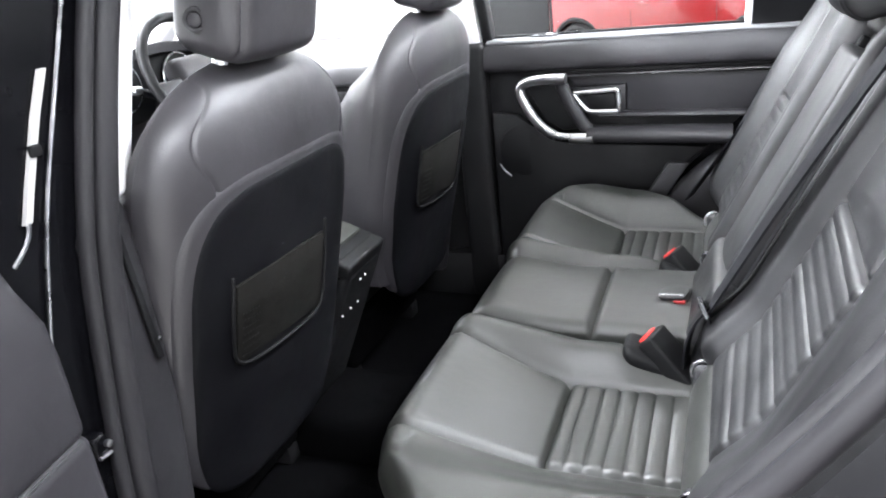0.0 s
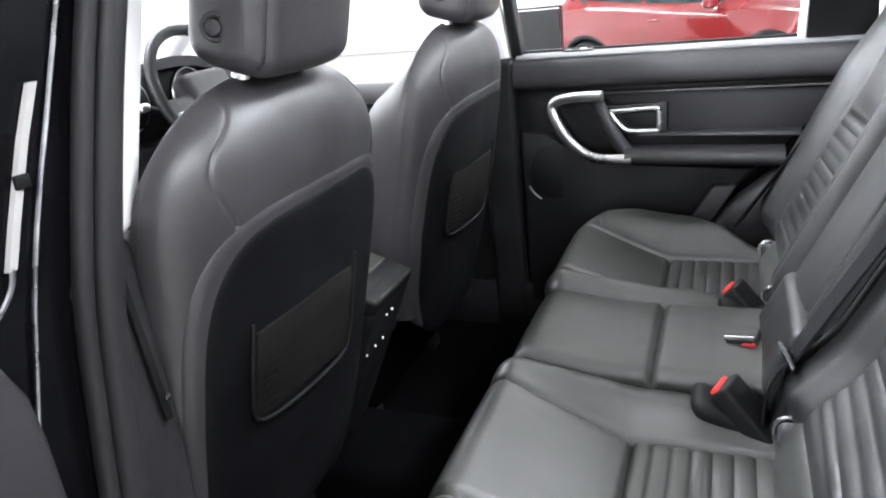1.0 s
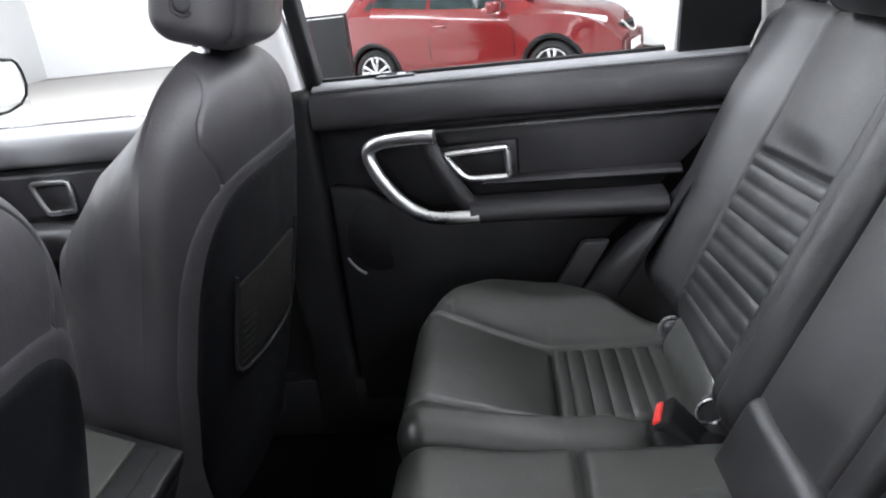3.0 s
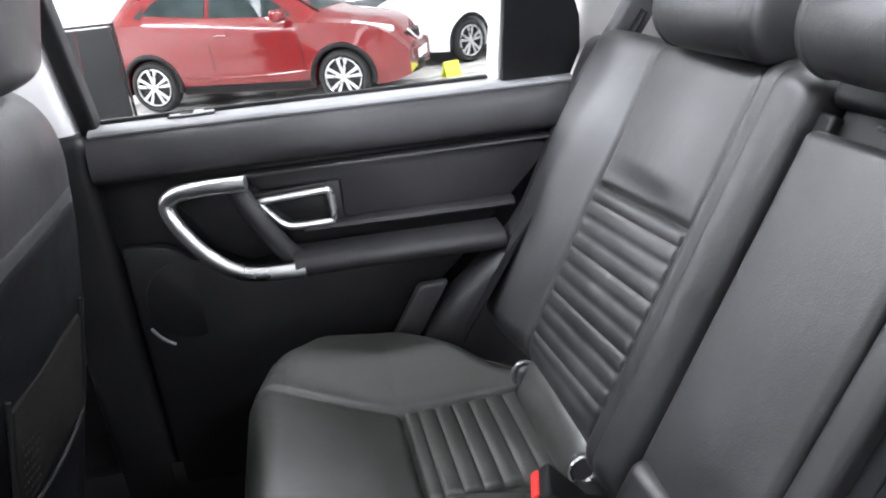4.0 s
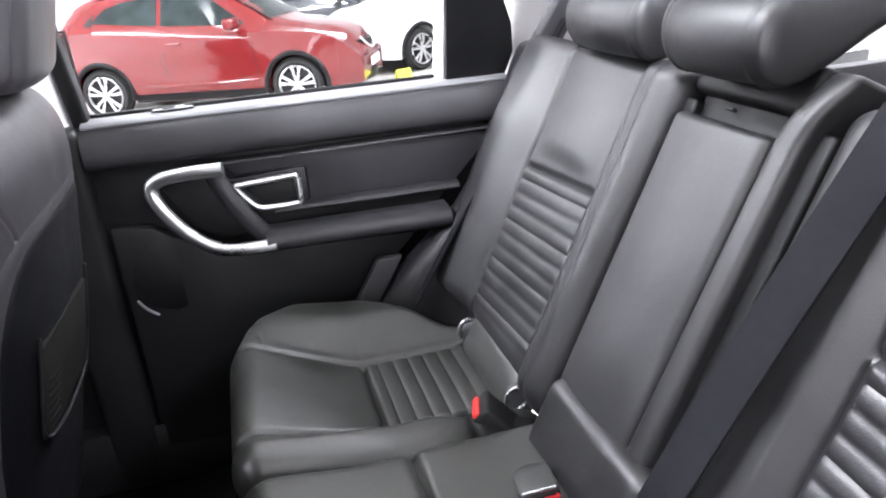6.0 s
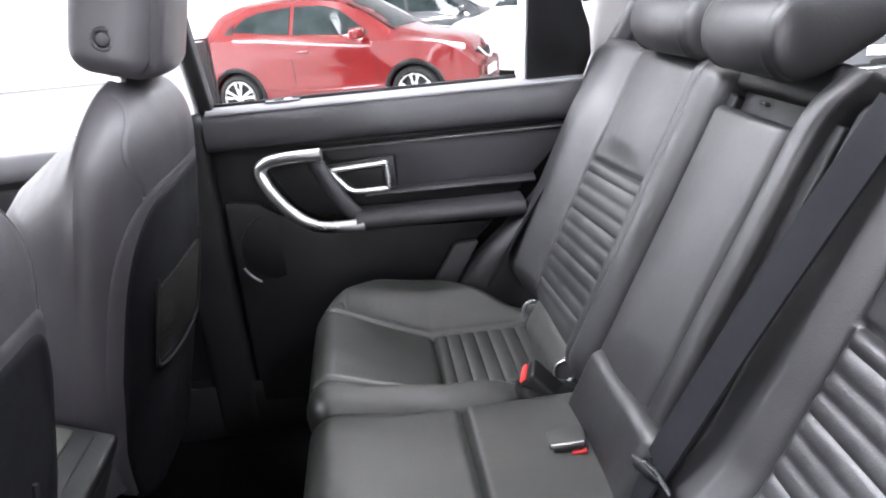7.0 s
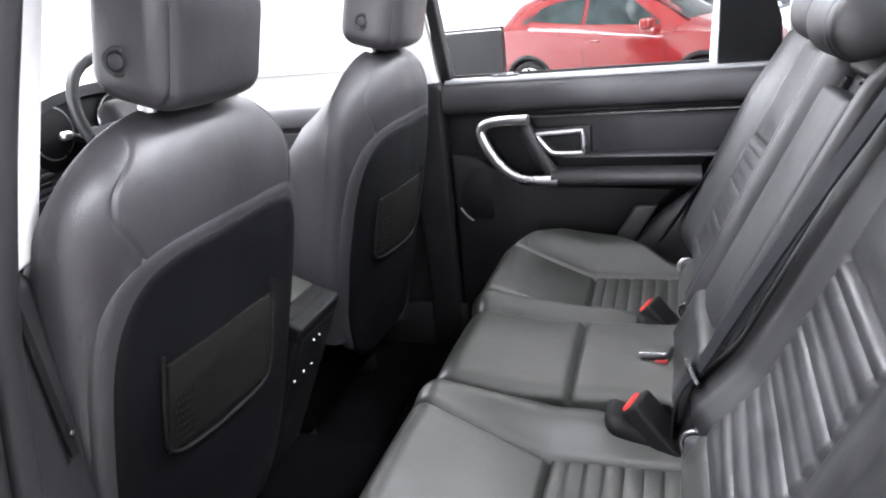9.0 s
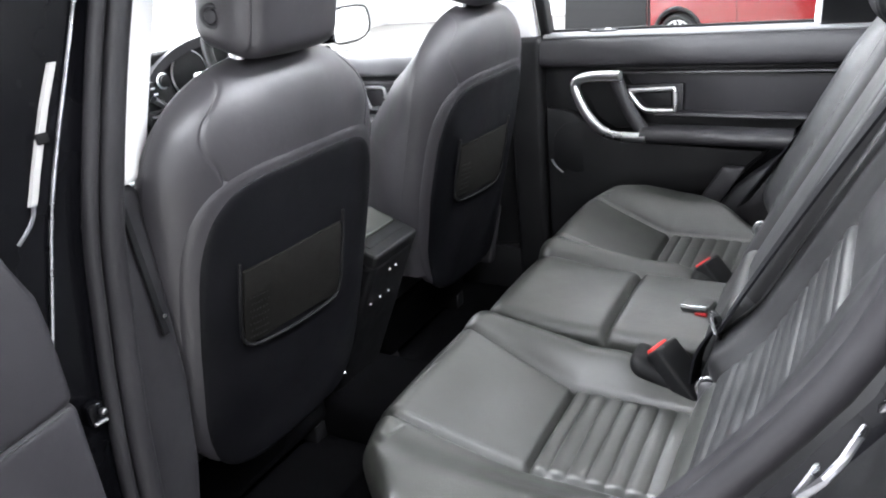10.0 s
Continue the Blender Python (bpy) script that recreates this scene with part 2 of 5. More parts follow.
for nm, b in (("wall_north", (-11.2, 11.2, 16.4, 16.6, G - 0.2, 4.5)), ("wall_south", (2.02, 11.2, -8.2, -8, G - 0.2, 4.5)), ("wall_south_west", (-11.2, -8.02, -8.2, -8, G - 0.2, 4.5)), ("wall_south_low", (-8.02, 2.02, -8.2, -8, G - 0.2, 0.22)), ("wall_south_high", (-8.02, 2.02, -8.2, -8, 2.88, 4.5)),
              ("wall_west", (-11.2, -11, -8, 16.4, G - 0.2, 4.5)), ("wall_east", (11, 11.2, -8, 16.4, G - 0.2, 4.5))):
    solid(nm, slab(*b), WHITE, "bright white painted showroom wall", "wall", kind="structure")

# unseen window, added to hold the daylight lamp
win = tagged(new("assumed_window"), "assumed wide shop window with slim white frame bars, out of view", "window", kind="structure")
for wx in (-7.98, -6.0, -4.0, -2.0, 0.0, 1.98):
    part("mullion", slab(wx - 0.035, wx + 0.035, -8.16, -8.06, 0.25, 2.85), WHITE, win)
for wz in (0.235, 2.865):
    part("frame_bar", slab(-8.0, 2.0, -8.165, -8.055, wz - 0.015, wz + 0.015), WHITE, win)

# ---------------------------------------------------------------- rear bench
# x runs towards the car's rear, y across the car, z up; the bench is mirrored about y = 0.


YC = 0.018  # the bench's middle


def cushion_top(x, w):
    """Height of an outer cushion at x, w metres from the middle of the bench."""
    fore = clamp(-x / 0.19)
    wi, wo = 0.243 - 0.021 * fore, 0.452 + 0.032 * fore
    base = 0.757 + 0.072 * fore ** 1.12 + 0.003 * math.cos((w - 0.345) / 0.11 * 1.4)
    inner = 0.801 + 0.038 * fore - 0.024 * smooth((x - 0.05) / 0.1)
    outer = 0.808 + 0.030 * fore
    z = base
    if w < wi:
        z = mix(base, inner, smooth((wi - w) / 0.05))
    if w > wo:
        z = mix(base, outer, smooth((w - wo) / 0.11))
    z -= 0.011 * bump(w - wi, 0.0052) + 0.011 * bump(w - wo, 0.0052)
    z += 0.0006 * (bump(abs(w - wi) - 0.013, 0.007) + bump(abs(w - wo) - 0.013, 0.007))
    # stitched cross seams near the front of the bolsters
    if w > wo + 0.012:
        for k in (0.0, 0.009):
            z -= 0.0022 * bump(x + 0.168 + k - 2.2 * (w - 0.54) ** 2, 0.0028) * smooth((w - wo - 0.012) / 0.01)
    if w < wi and -0.19 < x < 0.06:
        z -= 0.0022 * bump(w - 0.165, 0.0028)
    if wi < w < wo:
        z -= 0.010 * bump(x, 0.0050)
        if 0 < x < 0.24:
            edge = smooth((w - wi) / 0.008) * smooth((wo - w) / 0.008)
            z += edge * (0.0052 * abs(math.sin(math.pi * x / 0.027)) ** 0.34 - 0.003)
    return z


def outer_cushion(side):
    cx, hw = 0.005, 0.262

    def deform(p):
        x, y, z = p.x + cx, p.y, p.z
        w = 0.398 + y
        # the wheel arch takes the outer rear corner, the front corners are round
        cut = 0.14 * smooth((x - 0.0) / 0.2)
        w = mix(w, w - cut, smooth((w - 0.38) / 0.28))
        front = smooth((-x - 0.08) / 0.15)
        w -= 0.07 * front * smooth((w - 0.50) / 0.16)
        t = smooth((z + 0.09) / 0.17)
        xx = x + 0.035 * front * (1 - t) + 0.05 * front * smooth((w - 0.46) / 0.18)
        top = cushion_top(xx, w)
        zz = mix(0.60, top, (z + 0.09) / 0.18)
        return (xx, YC + side * w, zz)

    return rbox((0.47, 2 * hw, 0.18), 0.052, (150, 150, 4), deform, corner=5)


bench = thing("rear_bench_seat", "three-place rear bench seat in black leather with ribbed inserts", "car seat")
part("seat_cushion", outer_cushion(-1), LEATHER, bench, "black leather cushion with a ribbed insert")
part("seat_cushion", outer_cushion(1), LEATHER, bench, "black leather cushion with a ribbed insert")



def centre_cushion():
    def deform(p):
        x, y = p.x, p.y
        t = (p.z + 0.09) / 0.18
        top = 0.804 + 0.016 * smooth((-0.05 - x) / 0.15) - 0.02 * smooth((-0.17 - x) / 0.06) ** 2
        top += 0.006 * (1 - (y / 0.135) ** 2)
        top -= 0.014 * bump(x - 0.004, 0.0062)
        xx = x + 0.03 * (1 - t) * smooth((-x - 0.1) / 0.1)
        return (xx, y + YC, mix(0.6, top, t))

    return rbox((0.46, 0.268, 0.18), 0.022, (90, 26, 4), deform, corner=5, at=(0.01, 0, 0))


part("centre_cushion", centre_cushion(), LEATHER, bench, "plain black leather middle cushion with one cross seam")

# the backrests lean 25 degrees; n is the distance in front of their plane, v the way up it
LEAN_V, LEAN_N = Vector((0.425, 0, 0.905)), Vector((-0.905, 0, 0.425))
BACK0 = Vector((0.193, 0, 0.80))


def on_back(n, y, v):
    return BACK0 + LEAN_N * n + LEAN_V * v + Vector((0, y, 0))


def outer_backrest(side):
    # the near part leans a little further back than the far one
    set_back = 0.030 if side < 0 else 0.0
    wi, wo0 = (0.250, 0.485) if side < 0 else (0.208, 0.454)

    def deform(p):
        n, w, v = p.x, 0.398 + p.y, p.z + 0.265
        w -= 0.012 * (1 - smooth((w - 0.13) / 0.06))
        w -= 0.03 * smooth((v - 0.30) / 0.2) * smooth((w - 0.45) / 0.2)
        t = (n + 0.06) / 0.12
        f = 0.0
        wo, wm = wo0 - 0.01 * smooth((v - 0.3) / 0.1), 0.165
        vt, v0 = 0.326, v
        v -= 0.016 * clamp((w - wi) / (wo - wi)) * smooth(v / 0.1) * (1 - smooth((v - 0.40) / 0.1))
        if w < wi:
            f += 0.020 * smooth((wi - w) / 0.03)
            f -= 0.005 * bump(w - wm, 0.004)
        if w > wo:
            f += 0.026 * smooth((w - wo) / 0.10) * (1 - 0.5 * smooth((v - 0.36) / 0.14)) - 0.05 * smooth((w - 0.60) / 0.06)
        f -= 0.008 * bump(w - wi, 0.0042) + 0.008 * bump(w - wo, 0.0042)
        if wi < w < wo:
            f -= 0.007 * bump(v0 - vt, 0.005)
            if 0.06 < v0 < vt:
                edge = smooth((w - wi) / 0.008) * smooth((wo - w) / 0.008) * smooth((v0 - 0.06) / 0.01)
                f += edge * (0.0040 * abs(math.sin(math.pi * (vt - v0) / 0.0245)) ** 0.34 - 0.002)
            else:
                f += 0.006 * smooth((v - 0.33) / 0.04) * math.sin(clamp((w - wi) / (wo - wi)) * math.pi)
        f -= 0.035 * smooth((0.05 - v) / 0.08) + set_back * smooth(v / 0.15)
        return on_back(mix(-0.13, f, t), YC + side * w, v)

    return rbox((0.12, 0.535, 0.53), 0.03, (3, 140, 140), deform, corner=5)


part("backrest", outer_backrest(-1), LEATHER_SHADED, bench, "black leather backrest with a ribbed insert")
part("backrest", outer_backrest(1), LEATHER_SHADED, bench, "black leather backrest with a ribbed insert")


def centre_backrest():
    def deform(p):
        n, y, v = p.x, p.y, p.z + 0.257
        t = (n + 0.05) / 0.10
        f = 0.004 + 0.009 * math.cos(y / 0.088 * 1.3)
        return on_back(mix(-0.12, f, t), y + 0.038, v)

    return rbox((0.10, 0.172, 0.43), 0.011, (3, 40, 40), deform, corner=4)


part("centre_backrest", centre_backrest(), LEATHER_SHADED, bench, "plain black leather middle backrest")


def centre_strip():
    """The narrow padded strip beside the middle backrest; it runs up behind the headrest."""
    def deform(p):
        v = p.z + 0.285
        f = 0.004 + 0.004 * math.cos(p.y / 0.018 * 1.3) - 0.02 * smooth((v - 0.50) / 0.07)
        return on_back(mix(-0.12, f, (p.x + 0.05) / 0.10), p.y - 0.068 - 0.02 * smooth((v - 0.46) / 0.1), v)

    return rbox((0.10, 0.036, 0.53), 0.008, (3, 10, 40), deform, corner=4)


part("centre_strip", centre_strip(), LEATHER_SHADED, bench, "narrow leather strip beside the middle backrest")


def back_block(sn, sy, sv, r, n, y, v, k=(4, 8, 4), shape=None):
    def deform(p):
        if shape:
            p = shape(p)
        return on_back(n + p[0], y + p[1], v + p[2])
    return rbox((sn, sy, sv), r, k, deform, corner=5)


# black strips give the gaps beside the middle backrest their shade
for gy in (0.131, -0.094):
    part("gap_shade", back_block(0.02, 0.026, 0.44, 0.004, -0.024, gy, 0.27), HARD, bench, "black strip for the shade in the gap beside the middle backrest")
# black bridge, and a black block for the recess's shade, above the middle backrest
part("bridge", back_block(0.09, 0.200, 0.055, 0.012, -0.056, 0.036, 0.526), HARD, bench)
part("recess", back_block(0.05, 0.172, 0.06, 0.004, -0.052, 0.038, 0.478), HARD, bench, "black block for the shade under the middle headrest")
part("latch", back_block(0.010, 0.016, 0.004, 0.0015, -0.026, 0.066, 0.490), SOFT_GREY, bench, "small metal latch")


def headrest(y, width, x0, z0, depth):
    """A low headrest: a thick roll at the front that thins out over the backrest towards the rear."""
    def deform(p):
        f = (p.x + 0.15) / 0.30
        low, high = mix(-0.046, 0.012, smooth((f - 0.12) / 0.6)), mix(0.046, 0.040, smooth(f))
        z = mix(low, high, (p.z + 0.046) / 0.092)
        ends = 0.003 * bump(abs(p.y * 0.26) - width / 2 + 0.024, 0.003)
        return (x0 + f * depth + 0.016 * (2 * p.y * 0.26 / width) ** 2 * (1 - f), y + p.y * 0.26, z0 + z - ends)
    return rbox((0.30, width / 0.26, 0.092), 0.0455, (10, 90, 2), deform, corner=7)


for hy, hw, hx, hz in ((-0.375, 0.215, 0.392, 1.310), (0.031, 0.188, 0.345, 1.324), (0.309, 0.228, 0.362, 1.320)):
    part("headrest", headrest(hy, hw, hx, hz, 0.27), LEATHER_SHADED, bench, "low black leather headrest folded onto the backrest")

# padded flaps over the child-seat anchors, with metal loops at their ends


def anchor_flap(y0, y1):
    rings = []
    for i in range(17):
        f = i / 16
        e = min(i, 16 - i)
        r = 0.032 * (0.86, 0.96, 1.0)[min(e, 2)]
        c = Vector((0.208, mix(y0, y1, f), 0.780 + 0.003 * math.sin(f * math.pi)))
        rings.append([c + LEAN_N * (r * 0.62 * math.cos(t)) + LEAN_V * (r * 1.45 * math.sin(t)) for t in (2 * math.pi * k / 20 for k in range(20))])
    return loft(rings)


def loop(y, x=0.200, z=0.790, s=0.014):
    pts = [(x + s * 1.3 * math.cos(t), y, z + s * 1.4 * math.sin(t)) for t in (2 * math.pi * k / 14 for k in range(14))]
    return tube(pts, 0.0032, segs=6, up=(0, 1, 0), closed=True)


for y0, y1 in ((0.232, 0.455), (-0.500, -0.215)):
    fl = part("anchor_flap", anchor_flap(y0, y1), LEATHER, bench, "rolled leather flap over the child-seat anchors")
    part("metal_loop", loop(y0 - 0.008), STEEL, fl, "bright metal anchor loop")
    part("metal_loop", loop(y1 + 0.008), STEEL, fl, "bright metal anchor loop")
    cap = part("end_cap", rbox((0.044, 0.018, 0.056), 0.012, (2, 2, 2), at=(0.208, y0 + 0.002, 0.780)), SOFT_GREY, fl, "grey moulded end cap")
    part("hole", disc(0.014, 0.008, (0.202, y0 + 0.002 - 0.009 + 0.004, 0.782), "y", 16), HARD, cap)
    cap = part("end_cap", rbox((0.044, 0.018, 0.056), 0.012, (2, 2, 2), at=(0.208, y1 - 0.002, 0.780)), SOFT_GREY, fl, "grey moulded end cap")
    part("hole", disc(0.014, 0.008, (0.202, y1 - 0.002 + 0.009 + 0.004, 0.782), "y", 16), HARD, cap)
part("centre_flap", back_block(0.046, 0.240, 0.128, 0.021, 0.000, 0.001, 0.032, (3, 10, 6)), LEATHER_SHADED, bench, "flat leather flap below the middle backrest")
part("front_flap", loft([[Vector((0.200, mix(-0.105, 0.050, i / 12), 0.790)) + LEAN_N * (r * math.cos(t)) + LEAN_V * (r * 1.3 * math.sin(t)) for t in (2 * math.pi * k / 18 for k in range(18))] for i, r in ((k, 0.033 * (0.8, 0.95, 1.0)[min(k, 12 - k, 2)]) for k in range(13))]), LEATHER, bench, "rolled leather flap behind the middle cushion")

# ---------------------------------------------------------------- seat belts


def buckle(x, y, z, heading, tilt, label, scale=1.0):
    """A black belt buckle whose red button faces along its top end."""
    root = thing("belt_buckle", label, "seat belt buckle", "buckles of the rear bench")
    m = Matrix.Translation((x, y, z)) @ Matrix.Rotation(radians(heading), 4, "Z") @ Matrix.Rotation(radians(tilt), 4, "Y") @ Matrix.Scale(scale, 4)
    part("body", turned(rbox((0.030, 0.056, 0.115), 0.006, (2, 3, 4), lambda p: (p.x, p.y * (1 - 0.15 * smooth(-p.z / 0.06)), p.z - 0.056)), m), HARD, root)
    part("release_button", turned(rbox((0.012, 0.044, 0.009), 0.003, (2, 3, 1), at=(-0.006, 0, 0.001)), m), RED, root, "red release button")
    part("stalk", turned(rbox((0.014, 0.03, 0.09), 0.004, (2, 2, 2), at=(0.002, 0, -0.14)), m), HARD, root)
    return root


buckle(0.128, 0.180, 0.824, -18, -44, "black belt buckle with a red button standing beside the middle cushion")
buckle(0.118, -0.160, 0.822, -18, -44, "black belt buckle with a red button standing beside the middle cushion")

mb = thing("centre_buckle", "middle belt buckle lying in an arched grey pocket of the cushion", "seat belt buckle")
m0 = Matrix.Translation((0.144, 0.020, 0.812)) @ Matrix.Rotation(radians(-8), 4, "Z") @ Matrix.Rotation(radians(-6), 4, "Y") @ Matrix.Scale(0.86, 4)
arch_line = [(0.030 * math.cos(t), 0.012 + 0.022 * math.sin(t)) for t in (math.pi * k / 10 for k in range(11))] + [(-0.030, -0.030), (0.030, -0.030)]
part("pocket", turned(plate([(1.10 * u, 1.10 * v) for u, v in arch_line], 0.030, 0.004), Matrix.Translation((0, 0, -0.003)) @ m0), HARD, mb)
part("body", turned(plate(arch_line, 0.024, 0.006, lambda u, v, w: (u, v, w + 0.012 - 1.5 * u * u - 0.10 * (v + 0.03))), m0), HOUSING, mb, "grey arched buckle housing")
part("plate", turned(rbox((0.052, 0.004, 0.007), 0.0015, (2, 1, 1), at=(0, -0.0325, 0.009)), m0), STEEL, mb, "bright metal edge")
part("slot", turned(rbox((0.046, 0.006, 0.008), 0.002, (2, 1, 1), at=(0, -0.034, 0.001)), m0), HARD, mb)
part("release_button", turned(rbox((0.024, 0.010, 0.006), 0.002, (2, 1, 1), at=(0.016, -0.038, -0.003)), m0), DARKRED, mb, "red release button")

tp = thing("belt_pocket", "black moulded buckle recess between the cushions", "seat trim")
part("tray", rbox((0.15, 0.07, 0.04), 0.018, (4, 3, 2), lambda p: (p.x, p.y, p.z - 0.03 * p.x / 0.08), at=(0.150, -0.160, 0.768)), HARD, tp)
# black block in place of the shaded void behind the buckle
part("void_block", rbox((0.07, 0.085, 0.10), 0.016, (2, 3, 3), lambda p: (p.x + 0.3 * p.z, p.y, p.z), at=(0.218, -0.158, 0.790)), HARD, tp)
tp2 = thing("belt_pocket", "black moulded buckle recess between the cushions", "seat trim")
part("tray", rbox((0.12, 0.06, 0.05), 0.02, (4, 3, 2), lambda p: (p.x, p.y, p.z - 0.03 * p.x / 0.08), at=(0.165, 0.165, 0.774)), HARD, tp2)

belt = thing("rear_seat_belt", "black webbing belt hanging over the backrest with a metal tongue", "seat belt")
top, low = on_back(0.004, -0.182, 0.52), Vector((0.207, -0.140, 0.872))


def webbing(a, b, across, width=0.056, sag=0.004, steps=14, thick=0.0018):
    out = Vector((-0.905, 0, 0.425))
    rings = []
    for i in range(steps + 1):
        f = i / steps
        c = a.lerp(b, f) + out * (sag * math.sin(f * math.pi))
        s = across(f).normalized() * width / 2
        e = out * thick
        rings.append([c - s - e, c + s - e, c + s + e, c - s + e])
    return loft(rings)


part("webbing", webbing(top, low, lambda f: Vector((0.11, 0.966, 0.233 - 0.1 * f))), WEB, belt)
part("lower_webbing", webbing(low, Vector((0.172, -0.168, 0.775)), lambda f: Vector((0.12, 0.95, -0.2)), width=0.050, sag=0.012), WEB, belt)
mt = Matrix.Translation(low) @ Matrix.Rotation(radians(-24), 4, "X") @ Matrix.Rotation(radians(-25), 4, "Y")
tongue = part("tongue_plate", turned(tube(chaikin([(-0.012, -0.042, -0.020), (-0.012, 0.042, -0.020), (-0.012, 0.042, 0.014), (-0.012, -0.042, 0.014)], 1), 0.006, 0.0035, segs=8, closed=True, up=(1, 0, 0)), mt), STEEL, belt, "grey metal belt tongue")
part("tongue_blade", turned(rbox((0.004, 0.022, 0.04), 0.0015, (1, 2, 2), at=(-0.014, 0.030, -0.034)), mt), STEEL, belt, "bright metal blade")
part("tongue_cover", turned(rbox((0.012, 0.060, 0.014), 0.005, (2, 3, 2), at=(-0.012, 0, 0.004)), mt), HARD, belt)

fb = thing("rear_seat_belt", "black webbing belt along the far backrest edge", "seat belt")
part("webbing", webbing(Vector((0.46, 0.60, 1.30)), Vector((0.14, 0.60, 0.80)), lambda f: Vector((0.3, 0.9, 0.0)), sag=0.0), WEB, fb)

# ---------------------------------------------------------------- front seats


def front_seat(y0, label, outboard):
    """A front seat seen from behind; its back leans 14 degrees."""
    side_out = -1
    seat = thing("front_seat", label, "car seat", "front seats")
    V, N = Vector((0.243, 0, 0.970)), Vector((0.970, 0, -0.243))
    o = Vector((-0.545, y0, 0.575))

    def put(n, u, v):
        return o + N * n + V * v + Vector((0, u, 0))

    def half(v):
        return 0.252 * (1 - clamp((v - 0.56) / 0.19, 0, 0.999) ** 2.5) ** (1 / 2.5) - 0.008 * smooth((0.28 - v) / 0.28)

    def depth(v):
        return 0.085 * (1 - clamp((v - 0.61) / 0.14, 0, 0.999) ** 2.4) ** (1 / 2.4)

    def middle(v):
        return -0.064 - 0.006 * smooth((v - 0.5) / 0.2)

    def bolster(v):
        """How far the side bolsters reach forward of the widest line."""
        return max(0.03, 0.15 + clamp(0.90 * (0.555 - v), -0.2, 0.0) + 0.55 * clamp(0.555 - v, 0, 0.12)) * depth(v) / 0.085

    def rear(u, v):
        """How far behind the seat's own plane its leather lies."""
        f = clamp(abs(u) / half(v), 0, 0.999)
        return middle(v) + depth(v) * (1 - f ** 3.1) ** (1 / 2.1)

    rings = []
    for i in range(160):
        v = 0.14 + 0.61 * math.sin(math.pi / 2 * i / 159) if i > 50 else 0.14 + 0.61 * math.sin(math.pi / 2 * 50 / 159) * i / 50
        v = min(v, 0.7497)
        hw, ring = half(v), []
        seam = 0.166 + 0.024 * bump(v - 0.66, 0.035) - 0.045 * smooth((v - 0.68) / 0.07)
        for k in range(400):
            f = -1 + 2 * k / 399
            f = math.sin(f * math.pi / 2) ** 1.0 if abs(f) > 0.9 else f * math.sin(0.9 * math.pi / 2) / 0.9
            u = f * hw * (1 - (0.24 if f * outboard < 0 else 0.0) * smooth((0.28 - v) / 0.28))
            n = rear(u, v) - 0.0030 * bump(abs(u) - seam, 0.0024) + 0.0004 * bump(abs(u) - seam - 0.007, 0.005)
            ring.append(put(n, u, v))
        for k in range(1, 39):
            f = 1 - 2 * k / 39
            f = math.sin(f * math.pi / 2)
            ring.append(put(middle(v) - bolster(v) * (1 - abs(f) ** 1.6) ** (1 / 1.6), f * hw, v))
        rings.append(ring)
    part("backrest", loft(rings), LEATHER_LIT, seat, "black leather seat back in the lit tone", angle=70)

    def shell_out(hw, top, low):
        pts = []
        for k in range(72):
            t = 2 * math.pi * k / 72
            c, sn = math.cos(t), math.sin(t)
            e = 0.46 if sn > 0 else 0.30
            u = abs(c) ** e * (1 if c > 0 else -1)
            v = abs(sn) ** e * (1 if sn > 0 else -1)
            pts.append((hw * u, mix(low, top, (v + 1) / 2)))
        return pts

    def on_shell(u, v, w):
        f = u / 0.25
        u *= 1 - (0.22 if u * outboard < 0 else 0.06) * smooth((0.30 - v) / 0.30)
        flat = 0.027 - 0.045 * abs(f) ** 3.2 - 0.012 * smooth((v - 0.42) / 0.18)
        return put(mix(flat, rear(u, min(v, 0.70)), smooth((abs(f) - 0.55) / 0.35)) + w, u, v)

    def shell(hw, top, low, lift, thick):
        bm = bmesh.new()
        pts = shell_out(hw, top, low)
        cv = (top + low) / 2
        rings = []
        for sc, dz in ((0.0, 0.0), (0.25, 0.0), (0.5, 0.0), (0.7, 0.0), (0.85, 0.0), (0.95, 0.0), (0.985, -0.0015), (1.0, -0.006), (1.0, -thick)):
            rings.append([bm.verts.new(on_shell(u * sc, cv + (v - cv) * sc, lift + dz)) for u, v in pts] if sc else [bm.verts.new(on_shell(0, cv, lift))])
        m = len(pts)
        for k in range(m):
            bm.faces.new((rings[0][0], rings[1][k], rings[1][(k + 1) % m]))
        for a, b in zip(rings[1:], rings[2:]):
            for k in range(m):
                bm.faces.new((a[k], a[(k + 1) % m], b[(k + 1) % m], b[k]))
        return bm

    part("back_frame", shell(0.236, 0.626, 0.09, 0.004, 0.02), LEATHER_LIT, seat, "black leather border round the seat back in the lit tone", angle=60)
    part("back_shell", shell(0.217, 0.608, 0.075, 0.007, 0.012), PANEL, seat, "matt black moulded seat back", angle=60)
    # map pocket
    pk = part("map_pocket", plate([(-0.160, 0.338), (0.066, 0.330), (0.066, 0.470), (-0.160, 0.470)], 0.006, 0.002, lambda u, v, w: on_shell(u, v, w + 0.015)), NET, seat, "grey netted map pocket")
    part("pocket_frame", tube([on_shell(u, v, 0.015) for u, v in ((-0.166, 0.486), (-0.168, 0.40), (-0.164, 0.332), (-0.07, 0.326), (0.045, 0.322), (0.072, 0.335), (0.073, 0.41), (0.072, 0.490))], 0.0028, 0.0028, segs=8, rounds=2), HARD, pk)
    for k in range(42):
        row, col = divmod(k, 6)
